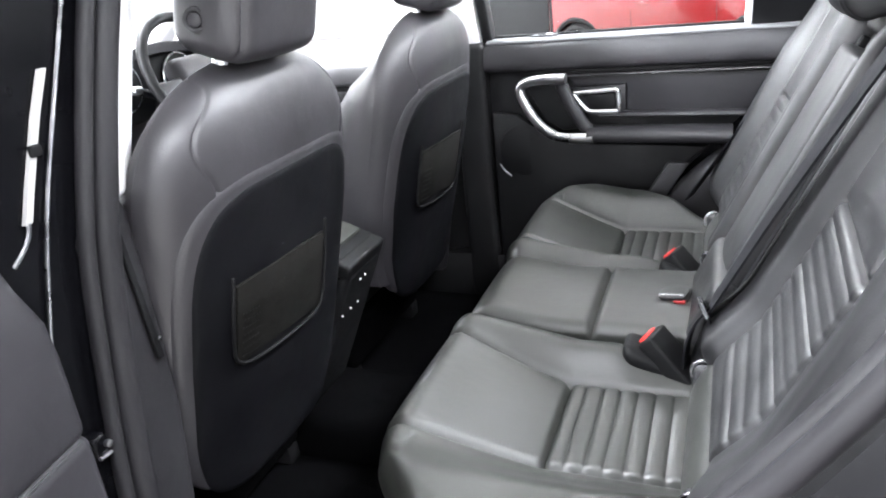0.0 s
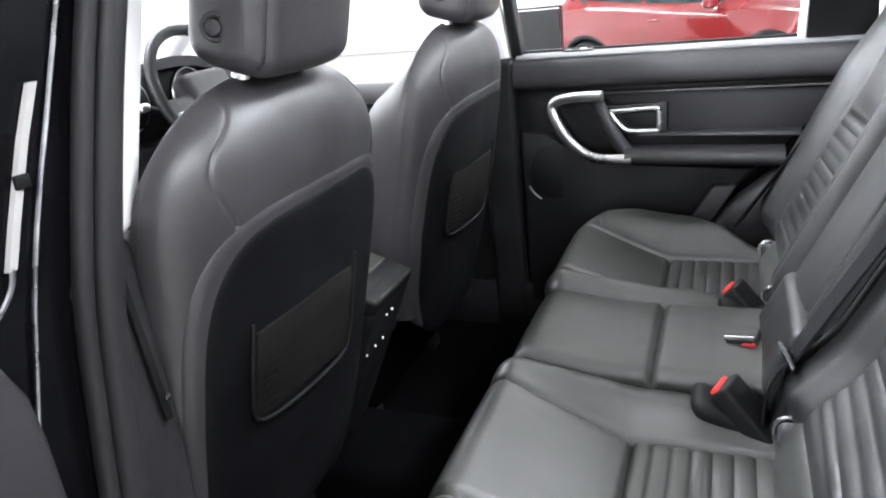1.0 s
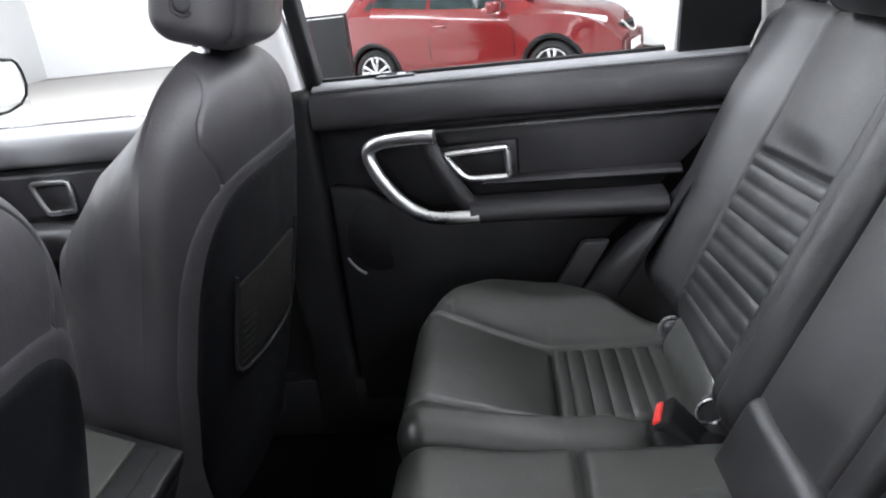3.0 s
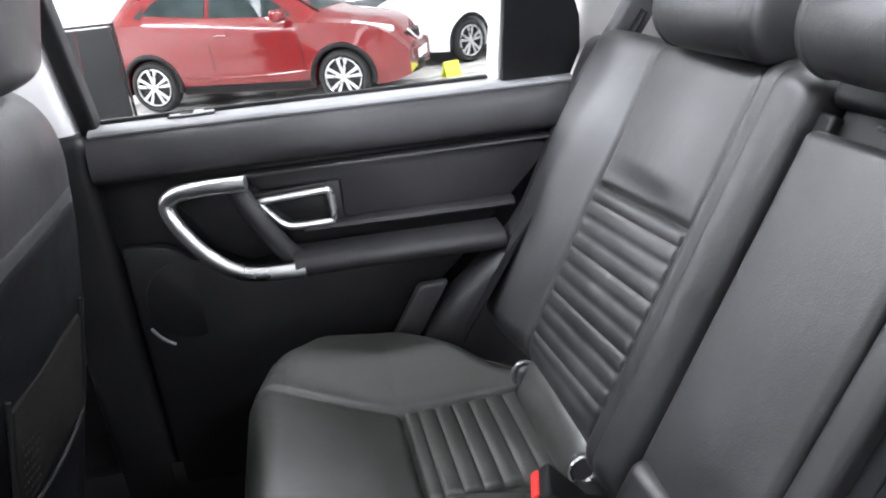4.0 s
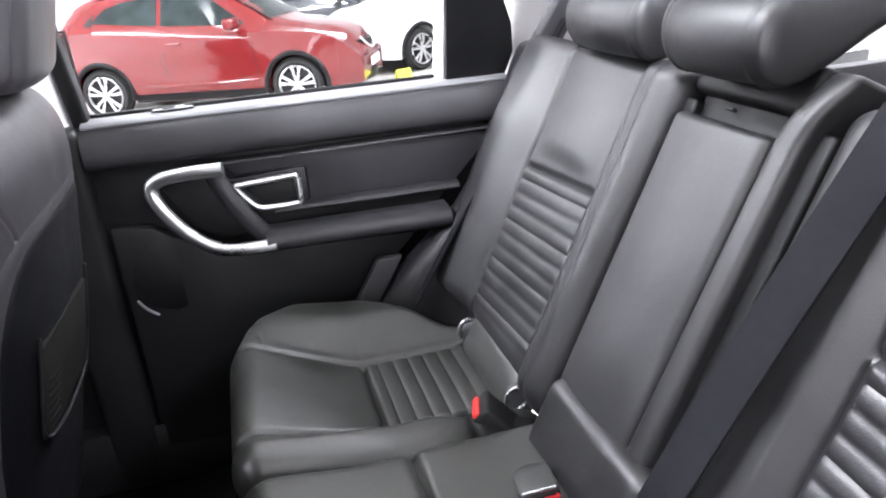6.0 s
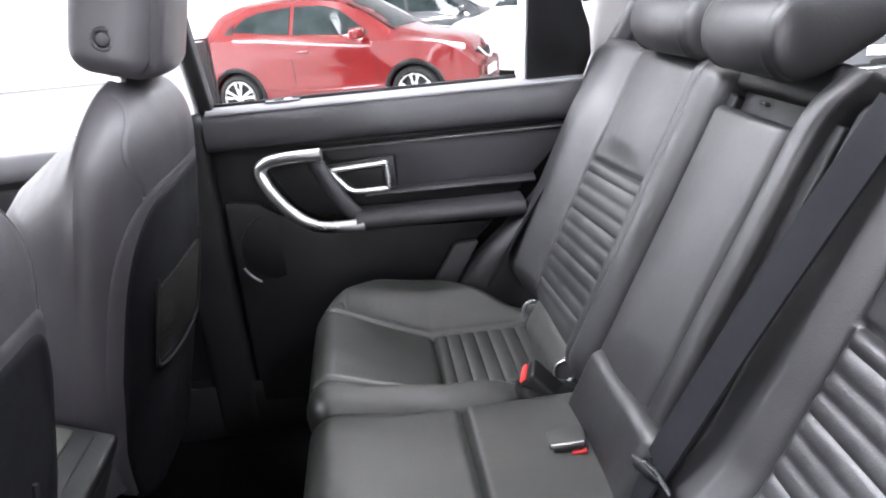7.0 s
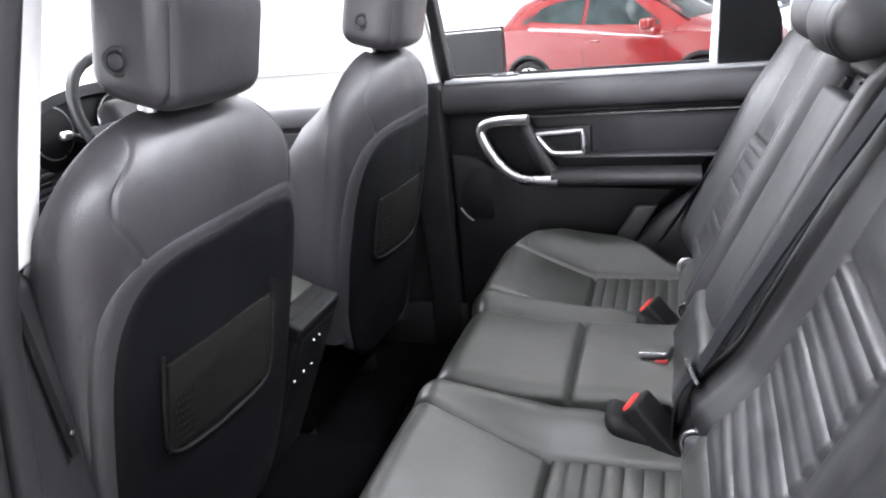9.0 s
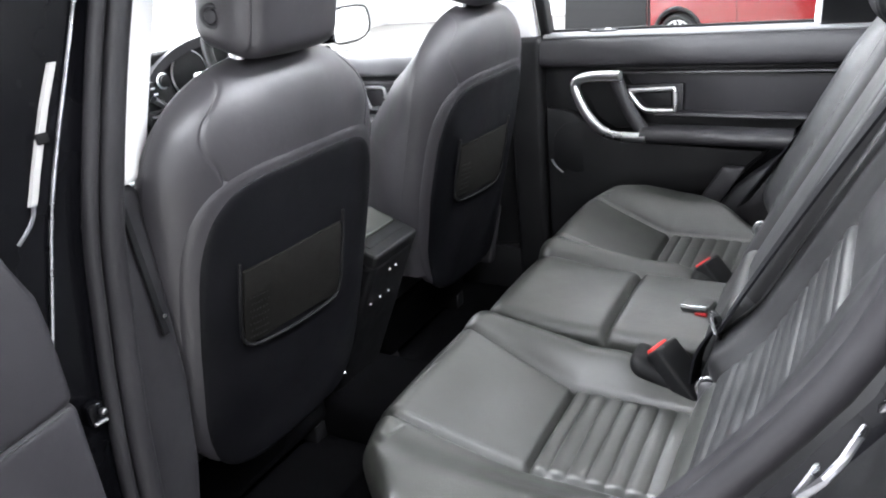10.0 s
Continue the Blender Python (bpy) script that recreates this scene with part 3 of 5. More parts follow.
        cu, cv = -0.152 + col * 0.006 + (row % 2) * 0.003, 0.352 + row * 0.012
        bm = disc(0.0018, 0.001, (0, 0, 0), "z", 6, 0)
        part("hole", turned(bm, Matrix.Translation(on_shell(cu, cv, 0.0165)) @ Matrix((LEAN3[0], LEAN3[1], LEAN3[2])).to_4x4()), HARD, pk)
    # headrest and posts
    def head(p):
        n, u, v = p
        u *= 1 - 0.08 * smooth(v / 0.1)
        n -= 0.02 * smooth(v / 0.1)
        n -= 0.018 * abs(u / 0.115) ** 2.5
        n -= 0.005 * bump(abs(u) - 0.090, 0.003) * smooth((n + 0.02) / 0.03)
        u *= 1 - 0.16 * smooth((0.02 - n) / 0.10)
        return put(n - 0.056, u - 0.005, v + 0.864)

    hr = part("headrest", rbox((0.128, 0.212, 0.22), 0.034, (4, 80, 8), head, corner=6), LEATHER_LIT, seat, "padded black leather headrest in the lit tone")
    face = Matrix.Translation(put(-0.072, -0.104, 0.806)) @ Matrix.Rotation(radians(-74), 4, "Z") @ Matrix.Rotation(radians(90), 4, "Y")
    part("adjust_button", turned(disc(0.0100, 0.014, (0, 0, 0.010), "z", 24, 0.004), face), SOFT_GREY, hr, "round headrest button")
    part("button_ring", turned(tube([(0.0138 * math.cos(t), 0.0138 * math.sin(t), 0.004) for t in (2 * math.pi * k / 24 for k in range(24))], 0.0032, segs=8, closed=True), face), SOFT_GREY, hr)
    for s in (-0.07, 0.07):
        part("headrest_post", tube([put(-0.062, s, 0.66), put(-0.060, s, 0.80)], 0.006, segs=10, up=(1, 0, 0)), CHROME, seat, "chrome headrest post")
        part("post_collar", tube([put(-0.062, s, 0.747), put(-0.062, s, 0.752)], 0.008, 0.012, segs=12, up=(1, 0, 0)), CHROME, seat, "chrome post collar")
    # cushion, base and rails
    part("cushion", rbox((0.50, 0.52, 0.16), 0.06, (6, 8, 3), lambda p: (p.x, p.y, p.z + 0.05 * smooth(-p.x / 0.25)), at=(-0.87, y0, 0.67)), LEATHER_LIT, seat)
    part("base_cover", rbox((0.42, 0.44, 0.14), 0.03, (3, 3, 3), at=(-0.84, y0, 0.53)), CARPET, seat)
    part("hinge_cover", rbox((0.13, 0.035, 0.19), 0.016, (3, 2, 3), lambda p: (p.x + 0.2 * p.z, p.y, p.z), at=(-0.60, y0 + outboard * 0.262, 0.64)), SOFT, seat)
    for s in (-0.19, 0.19):
        part("seat_rail", slab(-1.02, -0.64, y0 + s - 0.022, y0 + s + 0.022, 0.42, 0.465), HARD, seat)
    part("wire_clip", tube([(-0.590, y0 + 0.168, 0.575), (-0.580, y0 + 0.172, 0.592), (-0.566, y0 + 0.188, 0.604), (-0.560, y0 + 0.206, 0.606), (-0.575, y0 + 0.204, 0.585)], 0.0038, segs=6), STEEL, seat, "bright bent wire clip")
    return seat


LEAN3 = ((0.0, 0.243, 0.970), (1.0, 0.0, 0.0), (0.0, 0.970, -0.243))
front_seat(-0.324, "black leather front seat in the lit tone with a matt black back and netted pocket", -1)
front_seat(0.376, "black leather front seat in the lit tone with matt black back beside far door", 1)

# ---------------------------------------------------------------- centre console
con = thing("centre_console", "black centre console with padded armrest lid and rear controls", "console")
def console_body(p):
    # the rear face slants forwards towards the floor
    return (p.x + 0.45 * (p.z - 0.22) * smooth(p.x / 0.28), p.y * (1 - 0.08 * smooth(p.z / 0.2)), p.z)


part("body", rbox((0.66, 0.18, 0.44), 0.016, (3, 3, 3), console_body, at=(-0.795, 0.0, 0.632)), HARD, con)
part("armrest_lid", rbox((0.34, 0.165, 0.07), 0.024, (4, 3, 2), at=(-0.825, 0.0, 0.935)), SOFT, con, "padded armrest lid")
slope = Matrix.Translation((-0.538, 0.0, 0.886)) @ Matrix.Rotation(radians(22), 4, "Y")
part("rear_frame", turned(rbox((0.158, 0.168, 0.034), 0.008, (3, 3, 2)), slope), HARD, con)
part("lid_slot", turned(rbox((0.118, 0.134, 0.004), 0.002, (1, 1, 1), at=(-0.008, 0, 0.0165)), slope), HARD, con)
part("lid_flap", turned(rbox((0.092, 0.126, 0.012), 0.004, (3, 3, 1), at=(-0.020, 0, 0.020)), slope), OLIVE, con, "olive grey padded flap")
part("lid_gap", rbox((0.03, 0.15, 0.06), 0.006, (1, 2, 1), at=(-0.640, 0.0, 0.905)), HARD, con)
for cy, cz in ((-0.012, 0.816), (0.012, 0.816), (-0.056, 0.749), (-0.020, 0.750), (0.015, 0.749)):
    part("button_mark", rbox((0.003, 0.0045, 0.004), 0.001, (1, 1, 1), at=(-0.464 + 0.45 * (cz - 0.852), cy, cz)), DIAL, con, "small white printed symbol")
part("chrome_corner", plate([(-0.68, 0.955), (-0.64, 0.955), (-0.64, 0.985)], 0.006, 0.002, lambda u, v, w: (u, -0.05 - w, v)), CHROME, con, "bright trim corner")

# ---------------------------------------------------------------- far doors


def bow(x, y, z):
    """The cabin narrows a little towards the rear, and the side curves in above the belt."""
    return (x, y - 0.045 * clamp((x + 0.42) / 0.8), z)


def door_plate(outline, thick, y, bevel=0.004, rounds=0, slope=0.0):
    return plate(outline, thick, bevel, lambda u, v, w: bow(u, y - w + slope * (v - 1.0), v), rounds)


fd = thing("far_rear_door", "closed rear door with black trim, chrome pull and window", "car door")
part("door_skin", rbox((0.80, 0.02, 0.80), 0.008, (2, 1, 2), lambda p: bow(p.x, p.y, p.z), at=(-0.02, 0.905, 0.78)), GLOSS, fd)
lower = [(-0.415, 0.46), (-0.04, 0.46), (0.03, 0.66), (0.09, 0.80), (0.35, 1.08), (0.39, 1.165), (-0.415, 1.165)]
part("door_panel", door_plate(lower, 0.05, 0.765), HARD, fd, "black moulded door card")
part("upper_pad", prism_x([(0.83, 1.186), (0.785, 1.188), (0.750, 1.186), (0.733, 1.166), (0.727, 1.128), (0.736, 1.110), (0.78, 1.106), (0.83, 1.12)], -0.415, 0.395, 14, 2, lambda x, y, z: bow(x, y, z + 0.006 * x)), SOFT, fd, "soft black pad below the window")
# the sheen from the window is part of this ledge's grey
part("sill_ledge", prism_x([(0.806, 1.197), (0.760, 1.1945), (0.749, 1.189), (0.752, 1.182), (0.806, 1.184)], -0.41, 0.385, 14, 1, lambda x, y, z: bow(x, y, z + 0.006 * x)), LEDGE, fd, "smooth grey ledge along the glass, its tone carrying window sheen")
part("middle_panel", door_plate([(-0.10, 0.985), (0.26, 0.985), (0.36, 1.09), (-0.185, 1.09), (-0.165, 1.06), (-0.03, 1.06), (-0.03, 0.99)], 0.02, 0.758, 0.005), SOFT, fd)
part("pad_ridge", prism_x([(0.78, 1.100), (0.744, 1.098), (0.741, 1.091), (0.78, 1.086)], -0.19, 0.345, 8, 1, lambda x, y, z: bow(x, y, z + 0.01 * x)), SOFT, fd)
part("armrest", prism_x([(0.76, 0.962), (0.690, 0.960), (0.676, 0.950), (0.676, 0.932), (0.69, 0.922), (0.76, 0.918)], -0.125, 0.235, 10, 1, lambda x, y, z: bow(x, y, z)), SOFT, fd, "padded armrest")
part("armrest_shelf", prism_x([(0.76, 0.998), (0.739, 0.995), (0.735, 0.982), (0.76, 0.977)], -0.10, 0.27, 8, 1, lambda x, y, z: bow(x, y, z)), SOFT, fd)
part("lower_panel", door_plate([(-0.405, 0.50), (-0.06, 0.50), (0.01, 0.66), (0.07, 0.80), (0.18, 0.905), (-0.10, 0.912), (-0.23, 0.925), (-0.33, 0.99), (-0.405, 1.0)], 0.03, 0.735, 0.012), HARD, fd)
hp = [(-0.180, 0.690, 1.092), (-0.245, 0.704, 1.090), (-0.300, 0.722, 1.082), (-0.318, 0.728, 1.060), (-0.300, 0.718, 1.018), (-0.262, 0.698, 0.972), (-0.222, 0.684, 0.944), (-0.180, 0.676, 0.936), (-0.108, 0.668, 0.938)]
part("pull_handle", tube(hp, 0.0135, 0.011, segs=14, rounds=2, up=(0, 1, 0)), CHROME, fd, "curved satin chrome door pull")
part("pull_cup", door_plate([(-0.305, 1.075), (-0.19, 1.085), (-0.12, 0.955), (-0.20, 0.945), (-0.25, 0.975)], 0.012, 0.742, 0.004), HARD, fd)
part("pull_grip", tube([bow(-0.205, 0.730, 1.092), bow(-0.182, 0.718, 1.04), bow(-0.150, 0.712, 0.985), bow(-0.120, 0.715, 0.945)], 0.018, 0.012, segs=12, rounds=1, up=(0, 1, 0)), SOFT, fd)
frame_pts = [(-0.168, 1.047), (-0.160, 1.048), (-0.060, 1.054), (-0.050, 1.055), (-0.048, 1.047), (-0.047, 1.004), (-0.048, 0.998), (-0.056, 0.997), (-0.118, 0.996), (-0.130, 1.000), (-0.140, 1.008), (-0.165, 1.040)]
rel = part("release_surround", tube([bow(x, 0.738, z) for x, z in frame_pts], 0.0062, 0.005, segs=10, rounds=1, up=(0, 1, 0), closed=True), CHROME, fd, "satin chrome surround of the release lever")
part("release_lever", door_plate([(-0.150, 1.040), (-0.058, 1.046), (-0.056, 1.006), (-0.118, 1.004)], 0.012, 0.744, 0.004), HARD, rel)
part("release_base", door_plate([(-0.185, 1.058), (-0.03, 1.066), (-0.03, 0.985), (-0.125, 0.985)], 0.01, 0.749, 0.003), SOFT, fd)
sp = part("speaker_grille", turned(disc(0.075, 0.012, (0, 0, 0), "y", 32, 0.004), Matrix.Translation((-0.310, 0.728, 0.890))), HARD, fd)
part("grille_trim", tube([bow(-0.310 + 0.078 * math.cos(t), 0.708, 0.890 + 0.078 * math.sin(t)) for t in (radians(a) for a in range(205, 245, 6))], 0.003, 0.003, segs=8, up=(0, 1, 0)), LEDGE, sp)
lock = part("lock_bezel", plate([(-0.036, -0.013), (0.036, -0.013), (0.036, 0.013), (-0.036, 0.013)], 0.005, 0.002, lambda u, v, w: (-0.250 + u, 0.780 + v, 1.1985 + w), rounds=1), LEDGE, fd, "pale grey lock bezel")
part("lock_slot", rbox((0.020, 0.012, 0.003), 0.001, (1, 1, 1), at=(-0.258, 0.780, 1.1985)), HARD, lock)
part("lock_edge", tube([(-0.250 + u, 0.780 + v, 1.1965) for u, v in ((-0.037, -0.014), (0.037, -0.014), (0.037, 0.014), (-0.037, 0.014))], 0.0016, segs=6, closed=True), HARD, lock)
part("lock_knob", rbox((0.016, 0.009, 0.005), 0.002, (1, 1, 1), at=(-0.238, 0.780, 1.199)), CHROME, lock, "bright lock slide")
part("belt_seal", prism_x([(0.822, 1.186), (0.806, 1.186), (0.806, 1.197), (0.822, 1.200)], -0.40, 0.26, 8, 0, lambda x, y, z: bow(x, y, z + 0.006 * x)), RUBBER, fd)
part("seal_strip", prism_x([(0.8065, 1.196), (0.801, 1.196), (0.801, 1.2015), (0.8065, 1.2025)], -0.40, 0.26, 8, 0, lambda x, y, z: bow(x, y, z + 0.006 * x)), HARD, fd, "thin black strip along the window")
pane = part("window_pane", plate([(-0.42, 1.18), (0.27, 1.185), (0.27, 1.56), (-0.36, 1.58)], 0.004, 0, lambda u, v, w: bow(u, 0.83 - 0.28 * (v - 1.19) - w, v)), GLASS, fd, "clear side window")
pane.visible_shadow = False
part("glass_divider", tube([bow(0.262, 0.815, 1.17), bow(0.268, 0.775, 1.33), bow(0.272, 0.72, 1.56)], 0.013, 0.02, segs=8, up=(0, 1, 0)), TRIM, fd, "pale grey upright window divider")
part("quarter_panel", plate([(0.266, 1.170), (0.345, 1.172), (0.388, 1.195), (0.402, 1.238), (0.396, 1.292), (0.374, 1.350), (0.340, 1.42), (0.29, 1.60), (0.266, 1.60)], 0.02, 0.004, lambda u, v, w: bow(u, 0.768 - 0.25 * (v - 1.19) - w, v)), HARD, fd, "black corner panel behind the window")

bp = thing("far_door_pillar", "dark pillar between the far doors", "car body")
part("lower_trim", rbox((0.10, 0.07, 0.78), 0.02, (2, 2, 4), lambda p: (p.x, p.y, p.z), at=(-0.462, 0.765, 0.80)), HARD, bp)
part("upper_trim", rbox((0.085, 0.05, 0.50), 0.018, (2, 2, 4), lambda p: (p.x - 0.02 - 0.05 * (p.z + 0.2), p.y - 0.26 * (p.z + 0.2), p.z), at=(-0.453, 0.770, 1.40)), TRIM, bp, "grey upper pillar trim")
part("door_edge", rbox((0.028, 0.05, 0.50), 0.008, (2, 2, 4), lambda p: (p.x - 0.05 * (p.z + 0.2), p.y - 0.26 * (p.z + 0.2), p.z), at=(-0.412, 0.790, 1.40)), HARD, bp)

fq = thing("rear_quarter_trim", "dark wheel-arch trim beside the bench with grey pillar above", "car trim")


def quarter(p):
    # leans with the backrest, reaching further forward at the bottom
    v = p.z + 0.21
    n = mix(-0.20, -0.005 + 0.095 * smooth((0.22 - v) / 0.30), (p.x + 0.08) / 0.16)
    return on_back(n, 0.690 + p.y, v)


part("arch_trim", rbox((0.16, 0.085, 0.62), 0.03, (4, 3, 12), quarter), SOFT, fq)
part("belt_anchor_cover", rbox((0.055, 0.02, 0.10), 0.007, (2, 1, 2), lambda p: (p.x + 0.6 * p.z, p.y, p.z), at=(0.078, 0.684, 0.818)), SOFT_GREY, fq, "grey anchor cover")
part("upper_pillar", rbox((0.065, 0.03, 0.46), 0.012, (2, 2, 4), lambda p: (p.x + 0.60 * p.z, p.y - 0.15 * p.z, p.z), at=(0.535, 0.615, 1.42)), SOFT_GREY, fq, "grey belt pillar cover")
part("pillar_trim", rbox((0.60, 0.04, 0.52), 0.02, (3, 2, 4), lambda p: (p.x, p.y - 0.22 * p.z, p.z), at=(0.72, 0.75, 1.42)), HEADLINER, fq, "pale grey pillar trim")

ff = thing("far_front_door", "closed front door with black trim and chrome release", "car door")
front_bend = lambda x, y, z: (x, y - 0.05 * clamp((-0.52 - x) / 0.9), z)
part("door_panel", rbox((0.95, 0.05, 0.72), 0.01, (3, 1, 2), lambda p: (p.x, p.y, p.z), at=(-0.99, 0.80, 0.78)), HARD, ff)
# paler than the other pads: light from the windscreen is in the colour
part("upper_pad", prism_x([(0.86, 1.155), (0.80, 1.160), (0.765, 1.150), (0.752, 1.125), (0.755, 1.085), (0.80, 1.08), (0.86, 1.09)], -1.50, -0.515, 10, 2), LEDGE, ff, "soft pad below the window, windscreen light set in its grey")
part("middle_panel", rbox((0.85, 0.03, 0.10), 0.01, (3, 1, 2), at=(-1.0, 0.785, 1.02)), SOFT, ff)
part("armrest", rbox((0.55, 0.10, 0.07), 0.025, (4, 2, 2), at=(-0.90, 0.74, 0.93)), SOFT, ff)
part("release_surround", tube([(x, 0.765, z) for x, z in ((-1.04, 1.046), (-1.03, 1.050), (-0.965, 1.050), (-0.955, 1.046), (-0.955, 0.99), (-0.96, 0.985), (-1.01, 0.982), (-1.02, 0.986))], 0.006, 0.005, segs=8, rounds=1, up=(0, 1, 0), closed=True), CHROME, ff, "satin chrome release surround")
part("outer_skin", slab(-1.52, -0.50, 0.90, 0.92, 0.35, 1.15), GLOSS, ff)
pane = part("window_pane", plate([(-1.45, 1.15), (-0.50, 1.16), (-0.45, 1.58), (-0.95, 1.55)], 0.004, 0, lambda u, v, w: (u, 0.86 - 0.28 * (v - 1.16) - w, v)), GLASS, ff, "clear side window")
pane.visible_shadow = False

mir = thing("door_mirror", "black door mirror outside the front window", "car mirror")
part("housing", rbox((0.09, 0.16, 0.115), 0.03, (3, 4, 3), lambda p: (p.x + 0.30 * p.y, p.y, p.z), at=(-1.256, 0.975, 1.228)), GLOSS, mir)
part("mirror_glass", rbox((0.006, 0.150, 0.110), 0.003, (1, 2, 2), lambda p: (p.x + 0.30 * p.y - 0.06 * p.z, p.y, p.z), at=(-1.203, 0.975, 1.228)), MIRROR, mir, "bright mirror glass")
rim_pts = [(0.080, 0.040), (0.06, 0.060), (-0.05, 0.060), (-0.085, 0.042), (-0.085, -0.045), (-0.06, -0.060), (0.04, -0.054), (0.080, -0.02)]
part("glass_rim", tube([(-1.200 + 0.30 * y - 0.06 * z, 0.975 + y, 1.228 + z) for y, z in rim_pts], 0.0035, segs=6, rounds=1, up=(1, 0, 0), closed=True), HARD, mir)
part("foot", rbox((0.05, 0.06, 0.03), 0.012, (2, 2, 2), at=(-1.29, 0.905, 1.152)), HARD, mir)

# ---------------------------------------------------------------- near side of the car
np_ = thing("near_door_pillar", "black door pillar with rubber seal and pale upper trim", "car body")
groove = [(-0.425, -0.505, 1.60), (-0.425, -0.572, 1.43), (-0.427, -0.604, 1.35), (-0.428, -0.643, 1.24), (-0.429, -0.671, 1.15), (-0.430, -0.688, 1.05), (-0.430, -0.704, 0.95), (-0.430, -0.716, 0.85), (-0.428, -0.728, 0.68), (-0.42, -0.735, 0.48)]
part("door_seal", tube([(x - 0.002, y + 0.019, z) for x, y, z in groove], 0.016, 0.014, segs=14, rounds=2, up=(1, 0, 0)), RUBBER, np_, "rubber door seal")
part("seal_lip", tube([(x, y - 0.012, z) for x, y, z in groove], 0.009, 0.010, segs=10, rounds=2, up=(1, 0, 0)), RUBBER, np_, "rubber seal lip")
part("seal_groove", tube([(x - 0.012, y, z) for x, y, z in groove], 0.010, 0.010, segs=8, rounds=2, up=(1, 0, 0)), HARD, np_)
part("upper_trim", rbox((0.05, 0.080, 0.46), 0.010, (2, 2, 5), lambda p: (p.x - 0.4 * p.y, p.y + 0.38 * (p.z + 0.23), p.z), at=(-0.484, -0.588, 1.416)), TRIM, np_, "pale cloth-grained upper pillar trim")
part("lower_trim", rbox((0.08, 0.125, 0.74), 0.020, (2, 3, 5), lambda p: (p.x - 0.02 * smooth(-p.z / 0.3) - 0.25 * p.y, p.y - 0.05 * smooth((0.1 - p.z) / 0.45), p.z), at=(-0.492, -0.628, 0.815)), SOFT, np_)
part("trim_slot", rbox((0.006, 0.010, 0.19), 0.002, (1, 1, 3), lambda p: (p.x, p.y - 0.08 * p.z, p.z), at=(-0.453, -0.606, 1.07)), HARD, np_)
part("trim_screw", disc(0.004, 0.004, (-0.448, -0.600, 1.005), "x", 8, 0.001), STEEL, np_, "small bright screw")
part("jamb", rbox((0.10, 0.22, 1.30), 0.02, (2, 3, 8), lambda p: (p.x, p.y + 0.40 * max(0.0, p.z - 0.03) - 0.03 * smooth(-p.z / 0.4), p.z), at=(-0.492, -0.788, 1.02)), JAMB, np_, "black painted door jamb, its gloss toned down to stay dark")
plate_line = [(-0.660, 1.352), (-0.684, 1.308), (-0.701, 1.272), (-0.716, 1.240), (-0.730, 1.208)]
# the plate's brightness is set in a pale matt tone
fold = part("edge_plate", loft([[(-0.441, y - 0.005, z), (-0.436, y - 0.004, z), (-0.436, y + 0.004, z), (-0.441, y + 0.005, z)] for y, z in plate_line]), HEADLINER, np_, "pale plate on the jamb")
part("plate_clip", rbox((0.006, 0.014, 0.012), 0.002, (1, 1, 1), at=(-0.435, -0.699, 1.276)), HARD, fold)
part("plate_tail", tube([(-0.438, -0.729, 1.210), (-0.438, -0.733, 1.197), (-0.440, -0.742, 1.184), (-0.442, -0.757, 1.171)], 0.0025, segs=6, rounds=1, up=(1, 0, 0)), EDGE, fold, "bright bent wire")
# the seam's glint is built as a line of bright metal
part("jamb_glint", tube([(-0.438, -0.600, 1.44), (-0.438, -0.650, 1.333), (-0.438, -0.688, 1.253), (-0.438, -0.717, 1.183), (-0.438, -0.740, 1.109), (-0.438, -0.760, 1.045)], 0.0026, segs=8, rounds=1, up=(1, 0, 0)), EDGE, np_, "thin jamb seam with its glint set in bright metal")
for hy, hz in ((-0.790, 1.128), (-0.742, 0.945)):
    hinge = part("hinge", rbox((0.02, 0.022, 0.032), 0.006, (2, 2, 2), at=(-0.432, hy, hz)), JAMB, np_)
    part("hinge_bolt", disc(0.005, 0.008, (-0.419, hy + 0.003, hz + 0.006), "x", 6), STEEL, hinge, "bright hinge bolt")
    part("hinge_pin", tube([(-0.421, hy - 0.008, hz - 0.009), (-0.420, hy + 0.008, hz - 0.010)], 0.0025, segs=6), STEEL, hinge, "bright hinge pin")

od = thing("near_rear_door", "open rear door with grey trim card and thin pale line", "car door")
# local x runs from the hinge to the lock edge, y towards the cabin side of the door
ang = Matrix.Translation((-0.444, -0.803, 0)) @ Matrix.Rotation(radians(-81), 4, "Z")
part("door_card", turned(rbox((0.96, 0.07, 0.22), 0.015, (6, 2, 5), lambda p: (p.x + 0.02 * smooth(p.z / 0.1), p.y - 0.02 * smooth(p.z / 0.1), p.z), at=(0.475, 0.040, 1.115)), ang), CARD, od, "grey moulded door card")
part("lower_card", turned(rbox((0.96, 0.072, 0.61), 0.015, (5, 2, 3), at=(0.475, 0.040, 0.705)), ang), CARD, od)
part("card_seam", turned(tube([(0.01, 0.0755, 1.007), (0.45, 0.0755, 1.005), (0.94, 0.0755, 1.007)], 0.0014, segs=6), ang), SOFT_GREY, od, "thin pale trim line")
part("door_skin", turned(rbox((1.0, 0.04, 0.80), 0.015, (4, 1, 4), at=(0.48, -0.045, 0.76)), ang), JAMB, od)
part("door_edge", turned(rbox((0.03, 0.10, 0.74), 0.01, (1, 2, 4), at=(0.015, -0.04, 0.78)), ang), JAMB, od)
part("window_frame", turned(tube([(0.02, 0.0, 1.14), (0.06, 0.03, 1.52), (0.80, 0.06, 1.58), (0.96, 0.0, 1.20)], 0.022, 0.014, segs=8, rounds=1, up=(0, 1, 0)), ang), GLOSS, od)

